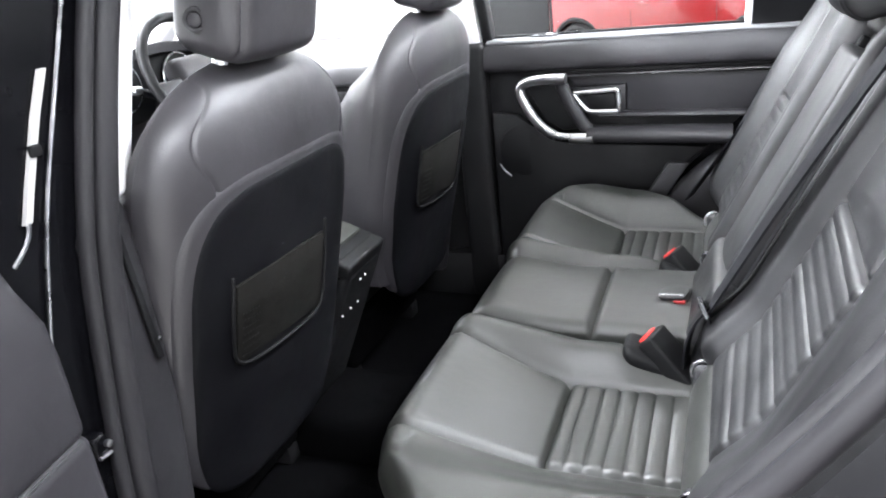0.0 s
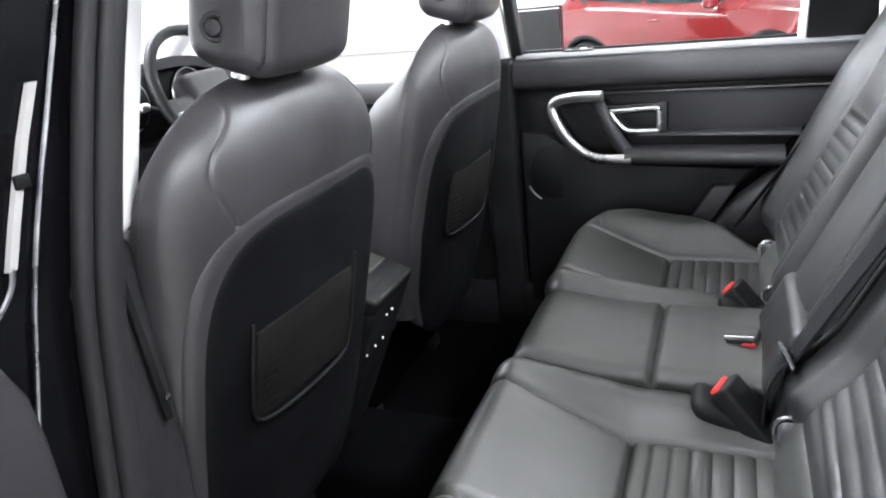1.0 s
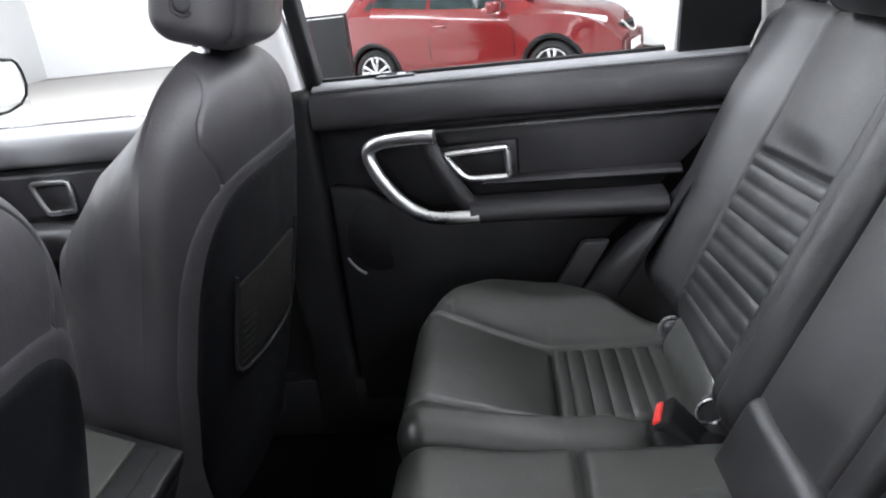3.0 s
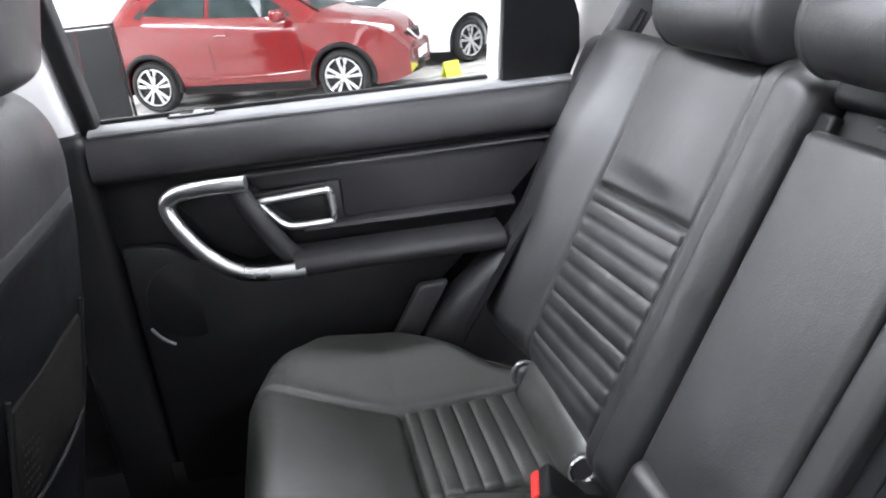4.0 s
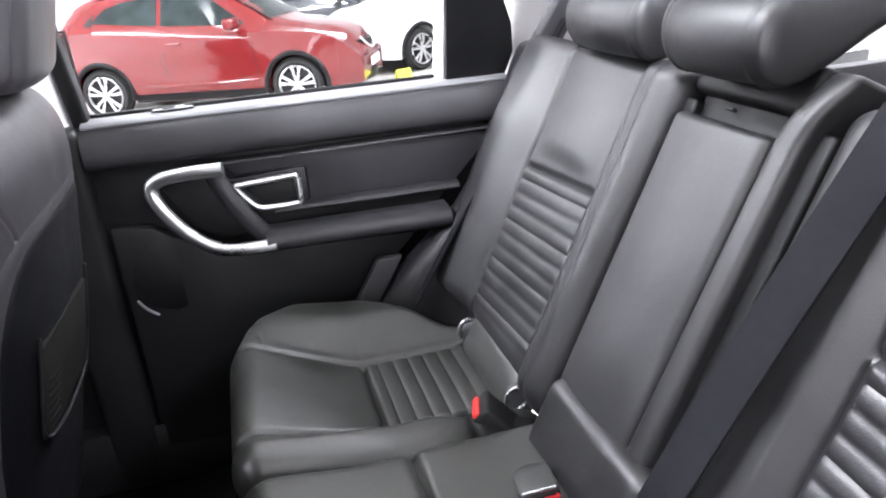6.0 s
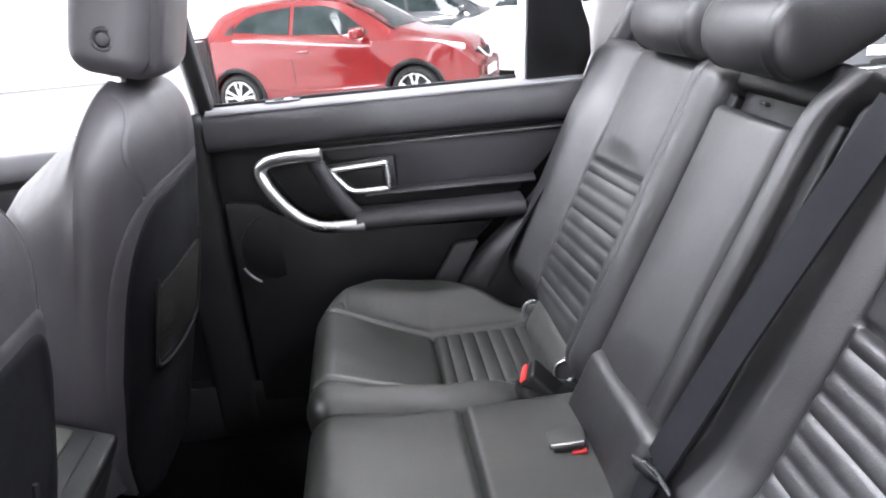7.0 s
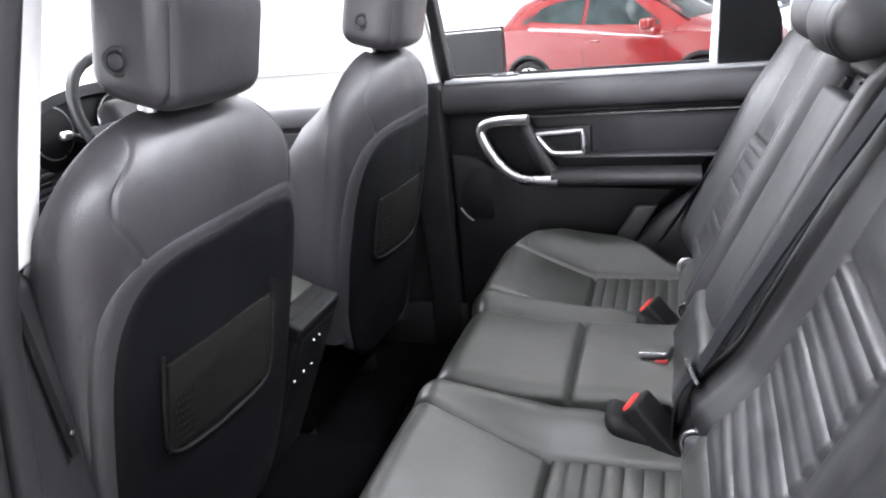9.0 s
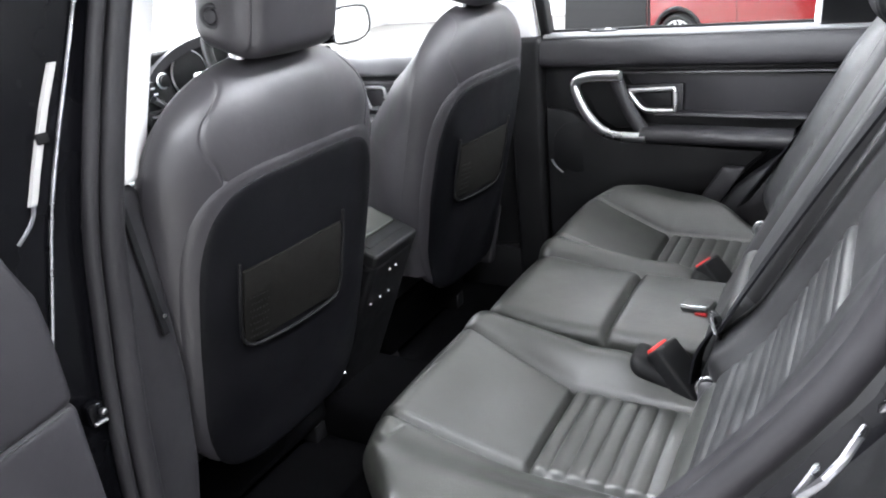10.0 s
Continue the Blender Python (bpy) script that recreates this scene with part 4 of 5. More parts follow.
nr = thing("near_rear_pillar", "door opening over the wheel arch with seal and latch striker", "car body")
arch = [(-0.02, -0.772, 0.50), (0.03, -0.770, 0.66), (0.10, -0.765, 0.82), (0.20, -0.750, 0.95), (0.30, -0.735, 1.075), (0.375, -0.718, 1.19), (0.40, -0.69, 1.32), (0.36, -0.65, 1.47), (0.30, -0.62, 1.58)]
part("door_seal", tube(arch, 0.013, 0.013, segs=12, rounds=2, up=(0, 1, 0)), RUBBER, nr, "rubber door seal")
part("inner_trim", tube([(x + 0.0, y + 0.024, z - 0.0) for x, y, z in arch], 0.014, 0.013, segs=14, rounds=2, up=(0, 1, 0)), SOFT, nr, "grey scuff trim along the opening")
part("jamb", loft([[(x + 0.012, y - 0.010, z - 0.012), (x + 0.050, y - 0.030, z - 0.060), (x + 0.070, y - 0.13, z - 0.070), (x + 0.085, y - 0.145, z - 0.045), (x + 0.60, y - 0.145, z - 0.20), (x + 0.60, y + 0.03, z - 0.20)] for x, y, z in chaikin(arch, 1, False)]), JAMB, nr, "black painted jamb, its gloss toned down to stay dark")
part("outer_lip", tube([(x + 0.078, y - 0.14, z - 0.075) for x, y, z in arch], 0.008, segs=8, rounds=2, up=(0, 1, 0)), RUBBER, nr)
st = part("striker", tube([(0.362, -0.785, 1.162), (0.350, -0.822, 1.158), (0.330, -0.822, 1.128), (0.342, -0.785, 1.130)], 0.0026, segs=8, rounds=1), EDGE, nr, "bright metal latch striker")
part("striker_plate", rbox((0.014, 0.06, 0.08), 0.004, (1, 2, 2), lambda p: (p.x + 0.6 * p.z, p.y, p.z), at=(0.372, -0.800, 1.140)), HARD, st)
part("striker_bolt", disc(0.003, 0.004, (0.345, -0.830, 1.118), "y", 6), EDGE, nr, "bright bolt")
part("bump_stop", rbox((0.006, 0.008, 0.014), 0.002, (1, 1, 1), lambda p: (p.x + 0.6 * p.z, p.y, p.z), at=(0.372, -0.790, 1.185)), EDGE, nr, "small metal bump stop")

# ---------------------------------------------------------------- shell of the car
shell = thing("car_shell", "floor, tunnel, roof and rear of the black car", "car body")
part("floor_pan", slab(-1.75, 0.10, -0.74, 0.74, 0.36, 0.42), CARPET, shell, "black carpet")
part("tunnel", rbox((1.9, 0.24, 0.14), 0.05, (3, 3, 2), at=(-0.75, 0, 0.46)), CARPET, shell, "black carpet over the tunnel")
part("floor_mat", rbox((0.36, 0.46, 0.012), 0.005, (3, 3, 1), at=(-0.30, -0.42, 0.428)), CARPET, shell, "black floor mat")
part("floor_mat", rbox((0.36, 0.46, 0.012), 0.005, (3, 3, 1), at=(-0.30, 0.42, 0.428)), CARPET, shell, "black floor mat")
part("seat_riser", slab(-0.12, 0.30, -0.70, 0.70, 0.42, 0.60), CARPET, shell)
part("sill", rbox((1.9, 0.10, 0.16), 0.03, (4, 2, 2), at=(-0.85, -0.79, 0.40)), GLOSS, shell)
part("kick_panel", slab(-1.75, 0.12, 0.735, 0.80, 0.40, 0.56), HARD, shell)
part("kick_panel", slab(-1.75, -0.50, -0.80, -0.735, 0.40, 0.56), HARD, shell)
part("sill_step", rbox((0.5, 0.05, 0.012), 0.004, (3, 1, 1), at=(-0.18, -0.77, 0.487)), HARD, shell)
part("sill", rbox((1.9, 0.10, 0.16), 0.03, (4, 2, 2), at=(-0.85, 0.86, 0.40)), GLOSS, shell)


def roof_bow(p):
    return (p.x, p.y, p.z - 0.06 * (p.y / 0.6) ** 2)


# the roof, out of view, is opened under an assumed glass panel for top light
for nm, mat, z, th, tag in (("headliner", HEADLINER, 1.665, 0.03, "pale cloth headliner"), ("roof", GLOSS, 1.715, 0.025, "")):
    for x0, x1, y0, y1 in ((-1.20, -0.50, -0.60, 0.60), (0.78, 1.42, -0.60, 0.60), (-0.50, 0.78, -0.60, -0.38), (-0.50, 0.78, 0.38, 0.60)):
        cy = (y0 + y1) / 2
        part(nm, rbox((x1 - x0, y1 - y0, th), 0.01, (3, 4, 1), lambda p: (p.x + (x0 + x1) / 2, p.y + cy, p.z + z - 0.06 * ((p.y + cy) / 0.6) ** 2)), mat, shell, tag)
roof_pane = part("assumed_glass_roof", rbox((1.32, 0.80, 0.006), 0.002, (3, 6, 1), lambda p: roof_bow(Vector((p.x + 0.14, p.y, p.z + 1.722)))), GLASS, shell, "assumed long glass roof panel, out of view")
roof_pane.visible_shadow = False
part("parcel_trim", slab(0.62, 1.40, -0.70, 0.70, 0.80, 0.83), CARPET, shell)
part("tail_panel", slab(1.36, 1.42, -0.72, 0.72, 0.36, 1.12), SOFT, shell)
part("rear_side", slab(0.50, 1.42, -0.90, -0.86, 0.30, 1.12), GLOSS, shell)
part("rear_side", slab(0.40, 1.42, 0.86, 0.90, 0.30, 1.12), GLOSS, shell)
part("load_side", slab(0.60, 1.36, -0.74, -0.70, 0.42, 1.12), SOFT, shell)
part("load_side", slab(0.60, 1.36, 0.70, 0.74, 0.42, 1.12), SOFT, shell)
for s in (-1, 1):
    part("windscreen_pillar", tube([(-1.75, s * 0.74, 1.06), (-1.30, s * 0.66, 1.40), (-0.95, s * 0.58, 1.60)], 0.035, 0.04, segs=10, up=(0, 1, 0)), TRIM, shell, "pale windscreen pillar trim")
    part("tail_pillar", tube([(1.40, s * 0.70, 1.05), (1.30, s * 0.62, 1.40), (1.18, s * 0.55, 1.60)], 0.05, 0.05, segs=10, up=(0, 1, 0)), TRIM, shell, "pale tail pillar trim")
part("bonnet", rbox((0.95, 1.45, 0.06), 0.03, (3, 3, 1), lambda p: (p.x, p.y, p.z + 0.08 * p.x), at=(-2.25, 0, 0.98)), GLOSS, shell)
part("front_end", slab(-2.70, -1.75, -0.85, 0.85, 0.25, 0.95), GLOSS, shell)
part("rear_pillar_trim", rbox((0.62, 0.04, 0.52), 0.02, (3, 2, 4), lambda p: (p.x, p.y + 0.22 * p.z, p.z), at=(0.76, -0.70, 1.42)), TRIM, shell, "pale grey pillar trim")
for wx in (-1.92, 0.80):
    for s in (-1, 1):
        wc = Vector((wx, s * 0.76, GROUND + 0.36))
        wheel_ob = part("wheel", disc(0.30, 0.16, wc + Vector((0, -0.08, 0)), "y", 28, 0.02), HARD, shell)
        part("tyre", turned(tube([(0.295 * math.cos(t), 0, 0.295 * math.sin(t)) for t in (2 * math.pi * k / 36 for k in range(36))], 0.065, 0.11, segs=10, closed=True, up=(0, 1, 0)), Matrix.Translation(wc)), TYRE, wheel_ob)
        part("rim", turned(tube([(0.235 * math.cos(t), 0, 0.235 * math.sin(t)) for t in (2 * math.pi * k / 36 for k in range(36))], 0.014, 0.03, segs=8, closed=True, up=(0, 1, 0)), Matrix.Translation(wc + Vector((0, s * 0.08, 0)))), ALLOY, wheel_ob)
nfd = thing("near_front_door", "closed black front door with its window", "car door")
part("door_skin", slab(-1.52, -0.54, -0.92, -0.90, 0.35, 1.13), GLOSS, nfd)
part("door_panel", slab(-1.50, -0.56, -0.80, -0.75, 0.42, 1.13), SOFT, nfd)
pane = part("window_pane", plate([(-1.45, 1.13), (-0.52, 1.14), (-0.48, 1.58), (-0.95, 1.55)], 0.004, 0, lambda u, v, w: (u, -0.84 + 0.28 * (v - 1.16) - w, v)), GLASS, nfd, "clear side window")
pane.visible_shadow = False

# ---------------------------------------------------------------- dashboard
dash = thing("dashboard", "black dashboard with centre vents, chrome trim and round dials", "dashboard")
part("top_pad", rbox((0.50, 1.46, 0.16), 0.06, (4, 8, 3), lambda p: (p.x, p.y, p.z - 0.06 * smooth(p.x / 0.25)), at=(-1.48, 0, 1.10)), SOFT_GREY, dash)
part("facia", rbox((0.20, 1.46, 0.34), 0.05, (3, 6, 3), at=(-1.38, 0, 0.92)), SOFT, dash)
part("centre_face", rbox((0.20, 0.30, 0.50), 0.03, (3, 3, 4), lambda p: (p.x - 0.18 * p.z, p.y, p.z), at=(-1.27, 0.03, 0.94)), HARD, dash)
for s in (-0.055, 0.085):
    v = part("vent", rbox((0.03, 0.12, 0.07), 0.01, (2, 2, 2), at=(-1.19, s + 0.015, 1.09)), HARD, dash)
    for k in range(4):
        part("slat", rbox((0.02, 0.105, 0.006), 0.002, (1, 1, 1), at=(-1.168, s + 0.015, 1.066 + k * 0.016)), SOFT_GREY, v)
part("screen", rbox((0.02, 0.18, 0.10), 0.006, (1, 2, 2), at=(-1.25, -0.03, 1.19)), HARD, dash)
part("chrome_wing", tube([(-1.19, 0.150, 1.00), (-1.195, 0.148, 1.05), (-1.195, 0.137, 1.095), (-1.20, 0.115, 1.128), (-1.20, 0.085, 1.152)], 0.008, 0.012, segs=10, rounds=2, up=(1, 0, 0)), CHROME, dash, "curved satin chrome trim")
part("chrome_bar", tube([(-1.15, -0.10, 0.985), (-1.145, 0.02, 0.98), (-1.15, 0.13, 0.985)], 0.006, segs=8), CHROME, dash, "satin chrome trim bar")
part("start_button", disc(0.016, 0.012, (-1.165, 0.097, 1.196), "x", 20), HARD, dash)
part("start_ring", turned(tube([(0, 0.017 * math.cos(t), 0.017 * math.sin(t)) for t in (2 * math.pi * k / 20 for k in range(20))], 0.003, segs=6, closed=True, up=(1, 0, 0)), Matrix.Translation((-1.164, 0.097, 1.196))), CHROME, dash)
for k in range(3):
    part("button_mark", rbox((0.003, 0.012, 0.004), 0.001, (1, 1, 1), at=(-1.165, 0.055 + 0.006 * k, 1.20 - k * 0.016)), DIAL, dash)
part("rotary_knob", disc(0.030, 0.03, (-1.14, 0.020, 1.005), "x", 24), CHROME, dash, "satin chrome rotary knob")
part("hazard_button", rbox((0.01, 0.02, 0.012), 0.003, (1, 1, 1), at=(-1.16, 0.115, 1.02)), RED, dash, "red hazard button")
hood_line = chaikin([(0.06, 1.185), (0.095, 1.226), (0.16, 1.262), (0.245, 1.286), (0.37, 1.296), (0.50, 1.282), (0.60, 1.24), (0.64, 1.19)], 2, False)
part("cluster_hood", loft([[(x, y, z + dz - 0.012 * k) for y, z in hood_line] + [(x, y, z + dz - 0.026) for y, z in reversed(hood_line)] for k, (x, dz) in enumerate(((-1.195, -0.006), (-1.21, 0.0), (-1.30, 0.0), (-1.42, -0.03)))]), SOFT_GREY, dash)
part("instrument_panel", rbox((0.04, 0.50, 0.17), 0.02, (2, 4, 3), at=(-1.245, 0.36, 1.175)), HARD, dash)
for dy in (0.235, 0.45):
    d = part("dial", disc(0.060, 0.006, (-1.220, dy, 1.19), "x", 32), HARD, dash)
    part("dial_ring", turned(tube([(0, 0.061 * math.cos(t), 0.061 * math.sin(t)) for t in (2 * math.pi * k / 32 for k in range(32))], 0.003, segs=6, closed=True, up=(1, 0, 0)), Matrix.Translation((-1.218, dy, 1.19))), CHROME, d)
    for k in range(11):
        a = radians(225 - 27 * k)
        part("dial_mark", turned(rbox((0.002, 0.010, 0.0022), 0.0005, (1, 1, 1), at=(0, 0.047, 0)), Matrix.Translation((-1.218, dy, 1.19)) @ Matrix.Rotation(a, 4, "X")), DIAL, d)
part("stalk", tube([(-1.17, 0.34, 1.13), (-1.14, 0.25, 1.17), (-1.13, 0.19, 1.19)], 0.010, segs=8), HARD, dash)
part("stalk_tip", rbox((0.02, 0.03, 0.02), 0.008, (2, 2, 2), at=(-1.13, 0.185, 1.192)), CHROME, dash)

wheel = thing("steering_wheel", "black leather steering wheel with silver spoke trims", "steering wheel")
mw = Matrix.Translation((-1.08, 0.385, 1.185)) @ Matrix.Rotation(radians(62), 4, "Y")
part("rim", turned(tube([(0.185 * math.cos(t), 0.185 * math.sin(t), 0) for t in (2 * math.pi * k / 48 for k in range(48))], 0.015, 0.013, segs=12, closed=True), mw), HARD, wheel)
part("hub", turned(rbox((0.15, 0.17, 0.06), 0.025, (3, 3, 2), at=(0, 0, -0.02)), mw), SOFT, wheel)
for a in (90, 270, 0):
    ms = mw @ Matrix.Rotation(radians(a), 4, "Z")
    part("spoke", turned(rbox((0.12, 0.045, 0.02), 0.008, (2, 2, 1), at=(0.12, 0, -0.012)), ms), SOFT, wheel)
    part("spoke_trim", turned(rbox((0.09, 0.012, 0.012), 0.004, (2, 1, 1), at=(0.115, 0.022, 0.0)), ms), CHROME, wheel, "silver spoke trim")
part("column", tube([(-1.40, 0.385, 1.03), (-1.12, 0.385, 1.165)], 0.05, segs=14), HARD, wheel)

# ---------------------------------------------------------------- other cars and things in the showroom


def hall_car(name, label, paint, m, group="cars in the showroom"):
    """A small tall hatchback; local x runs to its front, y across, z up from the ground."""
    root = thing(name, label, "car", group)
    root.matrix_world = m
    # along the car: x, height of the waist, of the top, half width, half width of the roof, underside
    rows = ((-2.05, 0.66, 0.70, 0.66, 0.50, 0.36), (-2.02, 0.84, 0.90, 0.76, 0.60, 0.30), (-1.94, 1.00, 1.06, 0.83, 0.62, 0.26), (-1.80, 1.08, 1.24, 0.86, 0.58, 0.24),
            (-1.58, 1.10, 1.43, 0.875, 0.57, 0.22), (-1.25, 1.09, 1.53, 0.88, 0.575, 0.21), (-0.70, 1.045, 1.575, 0.88, 0.60, 0.21), (-0.10, 1.005, 1.575, 0.88, 0.61, 0.21),
            (0.25, 0.99, 1.53, 0.88, 0.60, 0.21), (0.62, 0.985, 1.34, 0.88, 0.61, 0.21), (1.00, 0.985, 1.10, 0.88, 0.64, 0.21), (1.25, 0.97, 1.045, 0.88, 0.62, 0.21),
            (1.55, 0.94, 1.00, 0.865, 0.60, 0.21), (1.80, 0.85, 0.93, 0.81, 0.56, 0.22), (1.95, 0.72, 0.80, 0.72, 0.50, 0.24), (2.05, 0.55, 0.60, 0.58, 0.42, 0.30))
    cols = list(zip(*rows))

    def at(x, k):
        w = 0.09
        return sum(float(np.interp(x + d * w, cols[0], cols[k])) * g for d, g in ((-1, 0.25), (0, 0.5), (1, 0.25)))

    xr, xf, ra, wz = -1.265, 1.265, 0.375, 0.33

    def arch(x):
        d = min(abs(x - xr), abs(x - xf))
        return wz + math.sqrt(ra * ra - d * d) if d < ra else 0.0

    def side(x, z, out=0.0):
        """The car's half width at x and z."""
        belt, top, hw, hr = at(x, 1), at(x, 2), at(x, 3), at(x, 4)
        if z > belt:
            return mix(hw * 0.965, hr, clamp((z - belt) / max(0.02, top - 0.05 - belt))) + out
        flare = 0.022 * max(bump(x - xr, 0.36), bump(x - xf, 0.36)) * (1 - smooth((z - 0.62) / 0.3))
        return hw * mix(0.985, 0.965, smooth((z - 0.85) / 0.15)) * mix(0.93, 1.0, smooth((z - 0.2) / 0.25)) - 0.018 * bump(z - 0.58, 0.12) * bump(x, 0.8) + flare + out

    rings = []
    for i in range(124):
        x = -2.05 + 4.10 * i / 123
        belt, top, zb, ar = at(x, 1), at(x, 2), at(x, 5), arch(x)
        half = [(0.0, zb + 0.05), (at(x, 3) * 0.80, zb + 0.02)]
        for z in [mix(zb, belt, k / 9) for k in range(10)]:
            half.append((side(x, z), z))
        for k in (0.25, 0.5, 0.75, 1.0):
            z = mix(belt, max(belt + 0.005, top - 0.05), k)
            half.append((side(x, z + 1e-4), z))
        half += [(at(x, 4) * 0.86, top - 0.016), (at(x, 4) * 0.5, top - 0.003), (0.0, top)]
        half = [(y, max(z, ar) if y > 0.35 else z) for y, z in half]
        rings.append([Vector((x, y, z)) for y, z in half] + [Vector((x, -y, z)) for y, z in reversed(half[1:-1])])
    part("body", loft(rings), paint, root, angle=35)
    part("underside", slab(-1.80, 1.80, -0.52, 0.52, 0.20, 0.55), HARD, root)

    def pane(low, high, s, mat, nm, label="", out=0.006):
        """A curved panel on the car's side between a lower and an upper line."""
        x0, x1, rings = low[0][0], low[-1][0], []
        for i in range(17):
            x = mix(x0, x1, i / 16)
            za, zb = float(np.interp(x, *zip(*low))), float(np.interp(x, *zip(*high)))
            zs = [mix(za, max(zb, za + 0.004), k / 6) for k in range(7)]
            rings.append([(x, s * side(x, z, out), z) for z in zs] + [(x, s * side(x, z, out - 0.02), z) for z in reversed(zs)])
        return part(nm, loft(rings), mat, root, label)

    for s in (-1, 1):
        pane([(-1.27, 1.20), (-0.9, 1.165), (-0.43, 1.125)], [(-1.27, 1.22), (-1.14, 1.35), (-0.90, 1.42), (-0.43, 1.46)], s, DARKGLASS, "side_window", "dark side window")
        pane([(-0.37, 1.12), (0.66, 1.07)], [(-0.37, 1.46), (0.02, 1.45), (0.25, 1.39), (0.66, 1.10)], s, DARKGLASS, "side_window", "dark side window")
        pane([(-1.38, 1.17), (-1.275, 1.165)], [(-1.38, 1.19), (-1.33, 1.25), (-1.275, 1.30)], s, HARD, "window_corner")
        pane([(-0.87, 0.215), (0.87, 0.215)], [(-0.87, 0.315), (0.87, 0.315)], s, HARD, "sill_cladding")
        part("side_crease", tube([(x, s * (side(x, z) + 0.001), z) for x, z in ((-0.80, 0.44), (-0.5, 0.405), (0.2, 0.40), (0.80, 0.43))], 0.012, 0.006, segs=6, rounds=1, up=(0, 1, 0)), paint, root)
        for cx in (xr, xf):
            part("arch_trim", tube([(cx + (ra + 0.012) * math.cos(t), s * (side(cx + ra * math.cos(t), 0.5) - 0.008), wz + (ra + 0.012) * math.sin(t)) for t in (radians(a) for a in range(-12, 193, 12))], 0.032, 0.020, segs=6, up=(0, 1, 0)), HARD, root)
            wy = s * 0.775
            wh = part("wheel", disc(0.24, 0.14, (cx, wy - 0.07, wz - 0.002), "y", 24, 0.02), HARD, root)
            part("tyre", turned(tube([(0.275 * math.cos(t), 0, 0.275 * math.sin(t)) for t in (2 * math.pi * k / 36 for k in range(36))], 0.056, 0.105, segs=10, closed=True, up=(0, 1, 0)), Matrix.Translation((cx, wy, wz))), TYRE, wh)
            for k in range(10):
                mk = Matrix.Translation((cx, wy + s * 0.085, wz)) @ Matrix.Rotation(2 * math.pi * (k + (0.16 if k % 2 else -0.16)) / 10, 4, "Y")
                part("spoke", turned(rbox((0.19, 0.022, 0.036), 0.008, (2, 1, 1), lambda p: (p.x, p.y, p.z * (0.75 + 2.6 * (p.x + 0.095))), at=(0.130, 0, 0)), mk), ALLOY, wh, "silver alloy spoke")
            part("rim_ring", turned(tube([(0.226 * math.cos(t), 0, 0.226 * math.sin(t)) for t in (2 * math.pi * k / 32 for k in range(32))], 0.012, 0.02, segs=8, closed=True, up=(0, 1, 0)), Matrix.Translation((cx, wy + s * 0.082, wz))), ALLOY, wh)
            part("hub_cap", disc(0.042, 0.03, (cx, wy + s * 0.090 - 0.015, wz), "y", 16), ALLOY, wh)
        part("door_mirror", rbox((0.13, 0.20, 0.14), 0.045, (3, 3, 3), lambda p: (p.x - 0.25 * p.y * s, p.y, p.z), at=(0.60, s * 0.985, 1.10)), paint, root)
        part("door_handle", rbox((0.17, 0.035, 0.032), 0.012, (2, 1, 1), at=(-0.22, s * (side(-0.22, 0.90) + 0.008), 0.90)), paint, root)
        for gx, z1 in ((-0.40, 1.07), (0.78, 0.97)):
            part("door_gap", tube([(gx + 0.05 * (0.7 - z), s * (side(gx, z) + 0.0005), z) for z in (0.34, 0.5, 0.65, 0.8, z1)], 0.004, segs=5, up=(1, 0, 0)), HARD, root)
        part("headlamp", rbox((0.15, 0.19, 0.19), 0.074, (3, 3, 3), at=(1.865, s * 0.60, 0.66)), LAMPGLASS, root, "round clear headlamp")
        part("upper_lamp", rbox((0.46, 0.07, 0.075), 0.03, (4, 2, 2), lambda p: (p.x, p.y - s * (0.42 * p.x + 0.25 * p.x * p.x), p.z - 0.22 * p.x), at=(1.66, s * 0.72, 0.885)), LAMPGLASS, root, "clear swept upper lamp")
        part("tail_lamp", rbox((0.20, 0.22, 0.16), 0.05, (3, 2, 2), lambda p: (p.x - 0.3 * abs(p.y), p.y, p.z), at=(-1.86, s * 0.72, 0.98)), LAMPGLASS, root, "pale tail lamp")
    part("windscreen", loft([[Vector((x, f * (side(x, at(x, 2) - 0.05) - 0.03), at(x, 2) + 0.008 - 0.03 * f * f)) for x in (0.34, 0.50, 0.66, 0.82, 0.98)] for f in (-1, -0.5, 0, 0.5, 1)], closed=False), DARKGLASS, root, "dark windscreen")
    part("rear_screen", loft([[Vector((x - 0.01, f * 0.50, at(x, 2) + 0.010 - 0.03 * f * f)) for x in (-1.84, -1.72, -1.60, -1.50)] for f in (-1, -0.5, 0, 0.5, 1)], closed=False), DARKGLASS, root, "dark tailgate window")
    part("grille", rbox((0.10, 0.84, 0.20), 0.03, (2, 6, 2), lambda p: (p.x - 0.45 * p.y * p.y, p.y, p.z), at=(1.985, 0, 0.66)), HARD, root)
    part("grille_bar", tube([(1.99, -0.30, 0.78), (2.06, -0.12, 0.64), (2.06, 0.12, 0.64), (1.99, 0.30, 0.78)], 0.016, segs=6, rounds=1), CHROME, root)
    part("front_bumper", rbox((0.16, 1.40, 0.15), 0.05, (2, 8, 2), lambda p: (p.x - 0.55 * p.y * p.y, p.y, p.z), at=(1.995, 0, 0.32)), HARD, root)
    part("number_plate", rbox((0.012, 0.50, 0.11), 0.003, (1, 2, 1), at=(2.085, 0, 0.48)), DIAL, root, "plain white plate")
    return root


def stand(x, y, heading, s=1.0):
    return Matrix.Translation((x, y, GROUND)) @ Matrix.Rotation(radians(heading), 4, "Z") @ Matrix.Scale(s, 4)


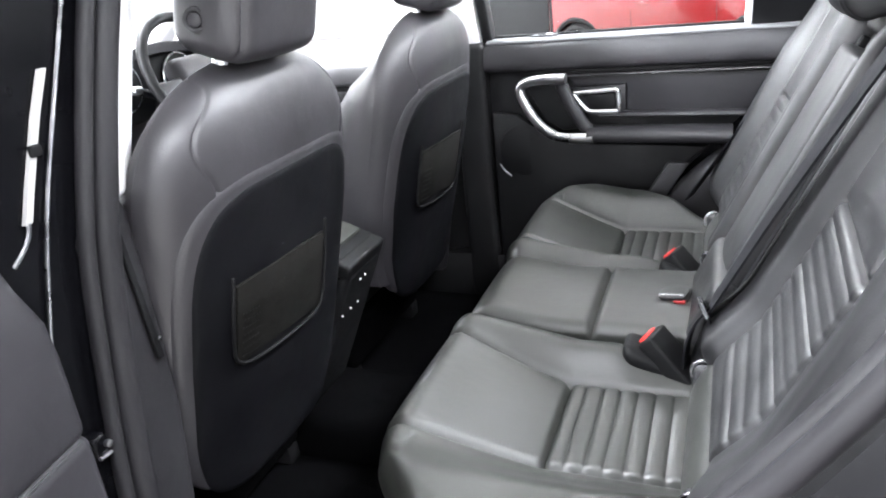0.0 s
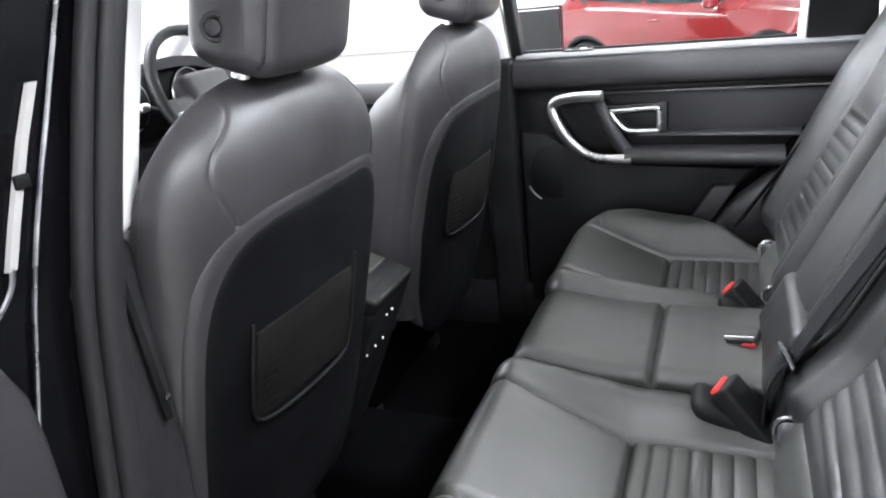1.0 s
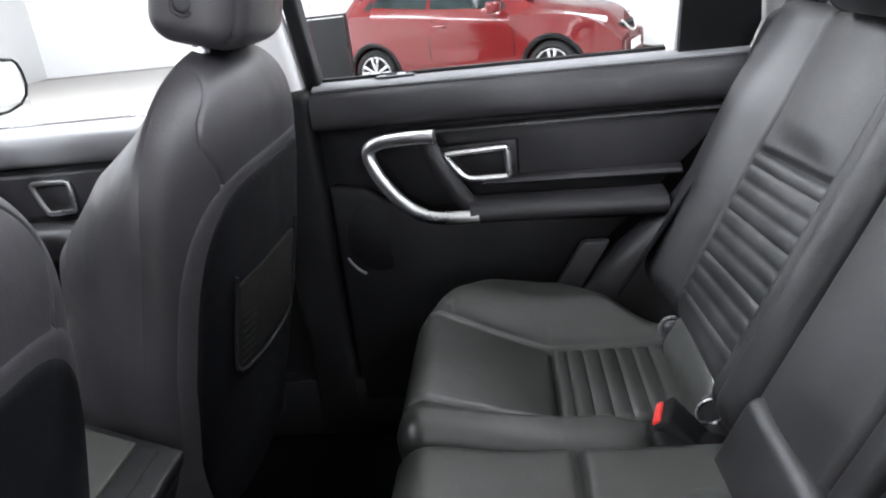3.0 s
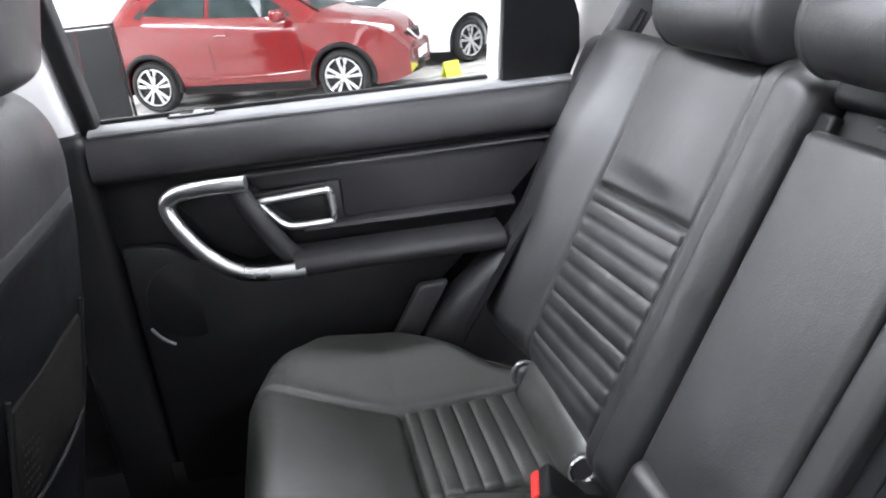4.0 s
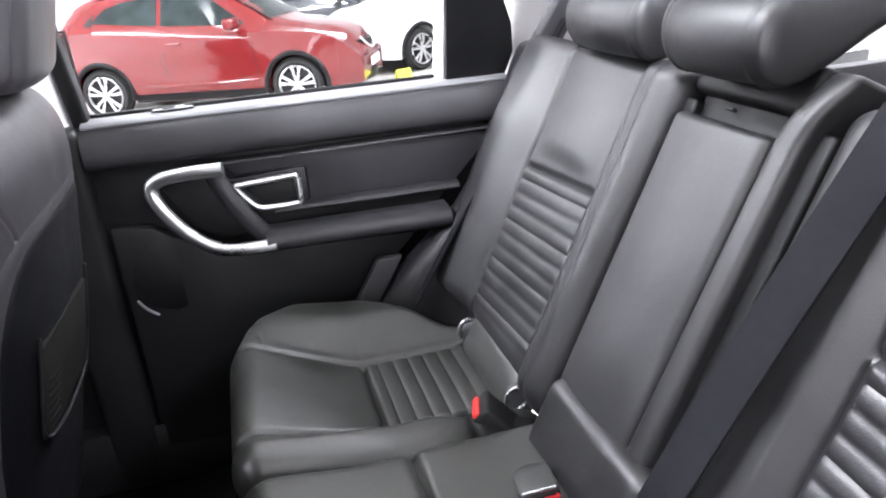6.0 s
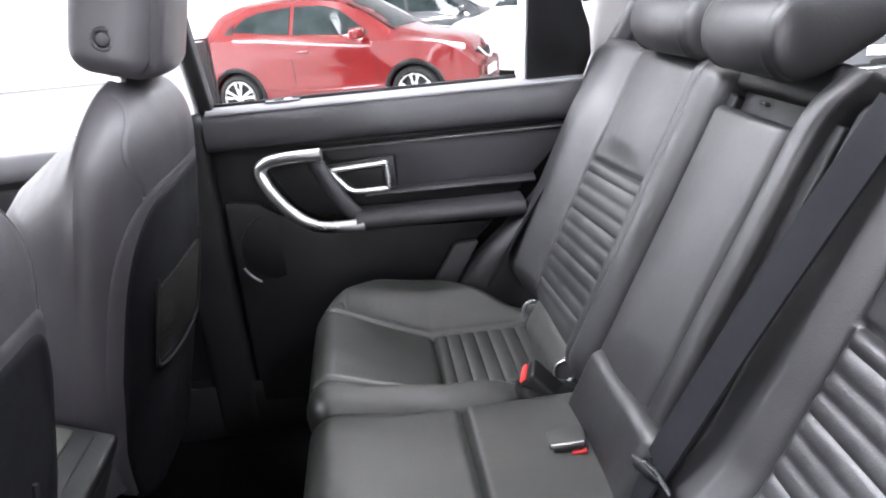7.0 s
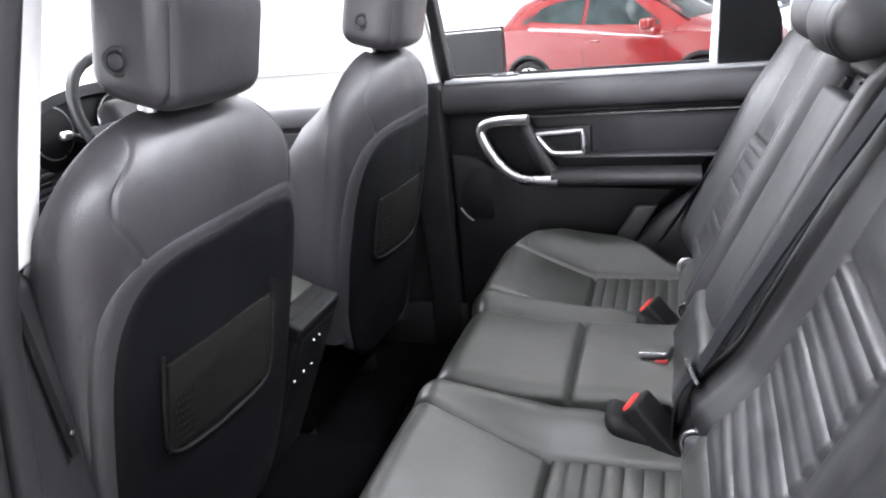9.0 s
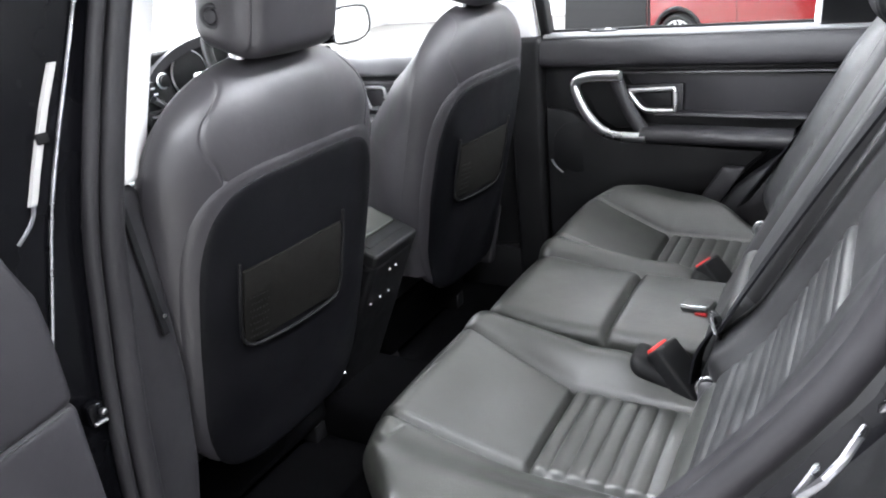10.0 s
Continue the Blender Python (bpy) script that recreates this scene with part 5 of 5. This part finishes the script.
hall_car("red_hatchback", "glossy red hatchback with silver wheels parked on the showroom floor", REDPAINT, stand(-0.29, 9.30, -22.5, 0.955))
hall_car("white_hatchback", "white hatchback with silver wheels behind the red car", WHITEPAINT, stand(3.2, 11.45, -150, 0.95))
hall_car("red_hatchback", "second red hatchback at the back of the showroom", REDPAINT, stand(5.0, 15.1, 176, 0.95))
hall_car("black_hatchback", "black hatchback with dark windows behind the red car", DARKPAINT, stand(1.15, 13.1, 0, 0.95))
hall_car("grey_hatchback", "dark grey hatchback at the back of the showroom", DARKPAINT, stand(6.6, 8.4, -120, 0.95))

board = thing("display_board", "dark framed board standing on the showroom floor", "display board")
mbd = Matrix.Translation((-1.98, 6.6, GROUND)) @ Matrix.Rotation(radians(6), 4, "Z")
part("panel", turned(rbox((0.86, 0.05, 1.12), 0.012, (2, 1, 2), lambda p: (p.x + 0.05 * p.x * -p.z, p.y + 0.10 * p.z, p.z), at=(0, 0, 0.64)), mbd), HARD, board)
part("frame", turned(tube([(-0.44, -0.01, 0.08), (0.46, -0.01, 0.08), (0.43, 0.10, 1.22), (-0.41, 0.10, 1.22)], 0.018, segs=8, closed=True, up=(0, 1, 0)), mbd), HARD, board)
for s in (-0.36, 0.36):
    part("foot", turned(slab(s - 0.03, s + 0.03, -0.25, 0.25, 0.0, 0.05), mbd), HARD, board)
yb = thing("yellow_sign", "yellow folding floor sign beside the parked cars", "floor sign")
for s in (-1, 1):
    part("leaf", turned(rbox((0.26, 0.02, 0.20), 0.008, (2, 1, 2), lambda p: (p.x * (1 - 0.3 * (p.z + 0.2)), p.y - s * 0.28 * p.z, p.z), at=(0, s * 0.03, 0.10)), Matrix.Translation((2.02, 9.15, GROUND)) @ Matrix.Rotation(0.4, 4, "Z")), YELLOW, yb)

# ---------------------------------------------------------------- floor tiles, last
tile_bm = rbox((0.594, 0.594, 0.012), 0.003, (1, 1, 1), corner=1)
tile_me = mesh_of("tile", tile_bm, FLOOR)
fl_ob = bpy.data.objects["floor"]
for i in range(14):
    for j in range(14):
        t = new("tile", tile_me)
        t.location = (-4.2 + 0.6 * i, 4.2 + 0.6 * j, GROUND - 0.006)
        t.parent = fl_ob
rest = bmesh.new()
for i in range(-18, 19):
    for j in range(-13, 24):
        x, y = -4.2 + 0.6 * (i + 7), 4.2 + 0.6 * j
        if -4.5 < x < 3.9 and 3.9 < y < 12.3 or abs(x) > 10.8 or not -7.8 < y < 16.2:
            continue
        v = [rest.verts.new((x + a, y + b, GROUND - 0.0005)) for a, b in ((-0.297, -0.297), (0.297, -0.297), (0.297, 0.297), (-0.297, 0.297))]
        rest.faces.new(v)
tagged(part("tiles", rest, FLOOR, fl_ob), kind="stuff")
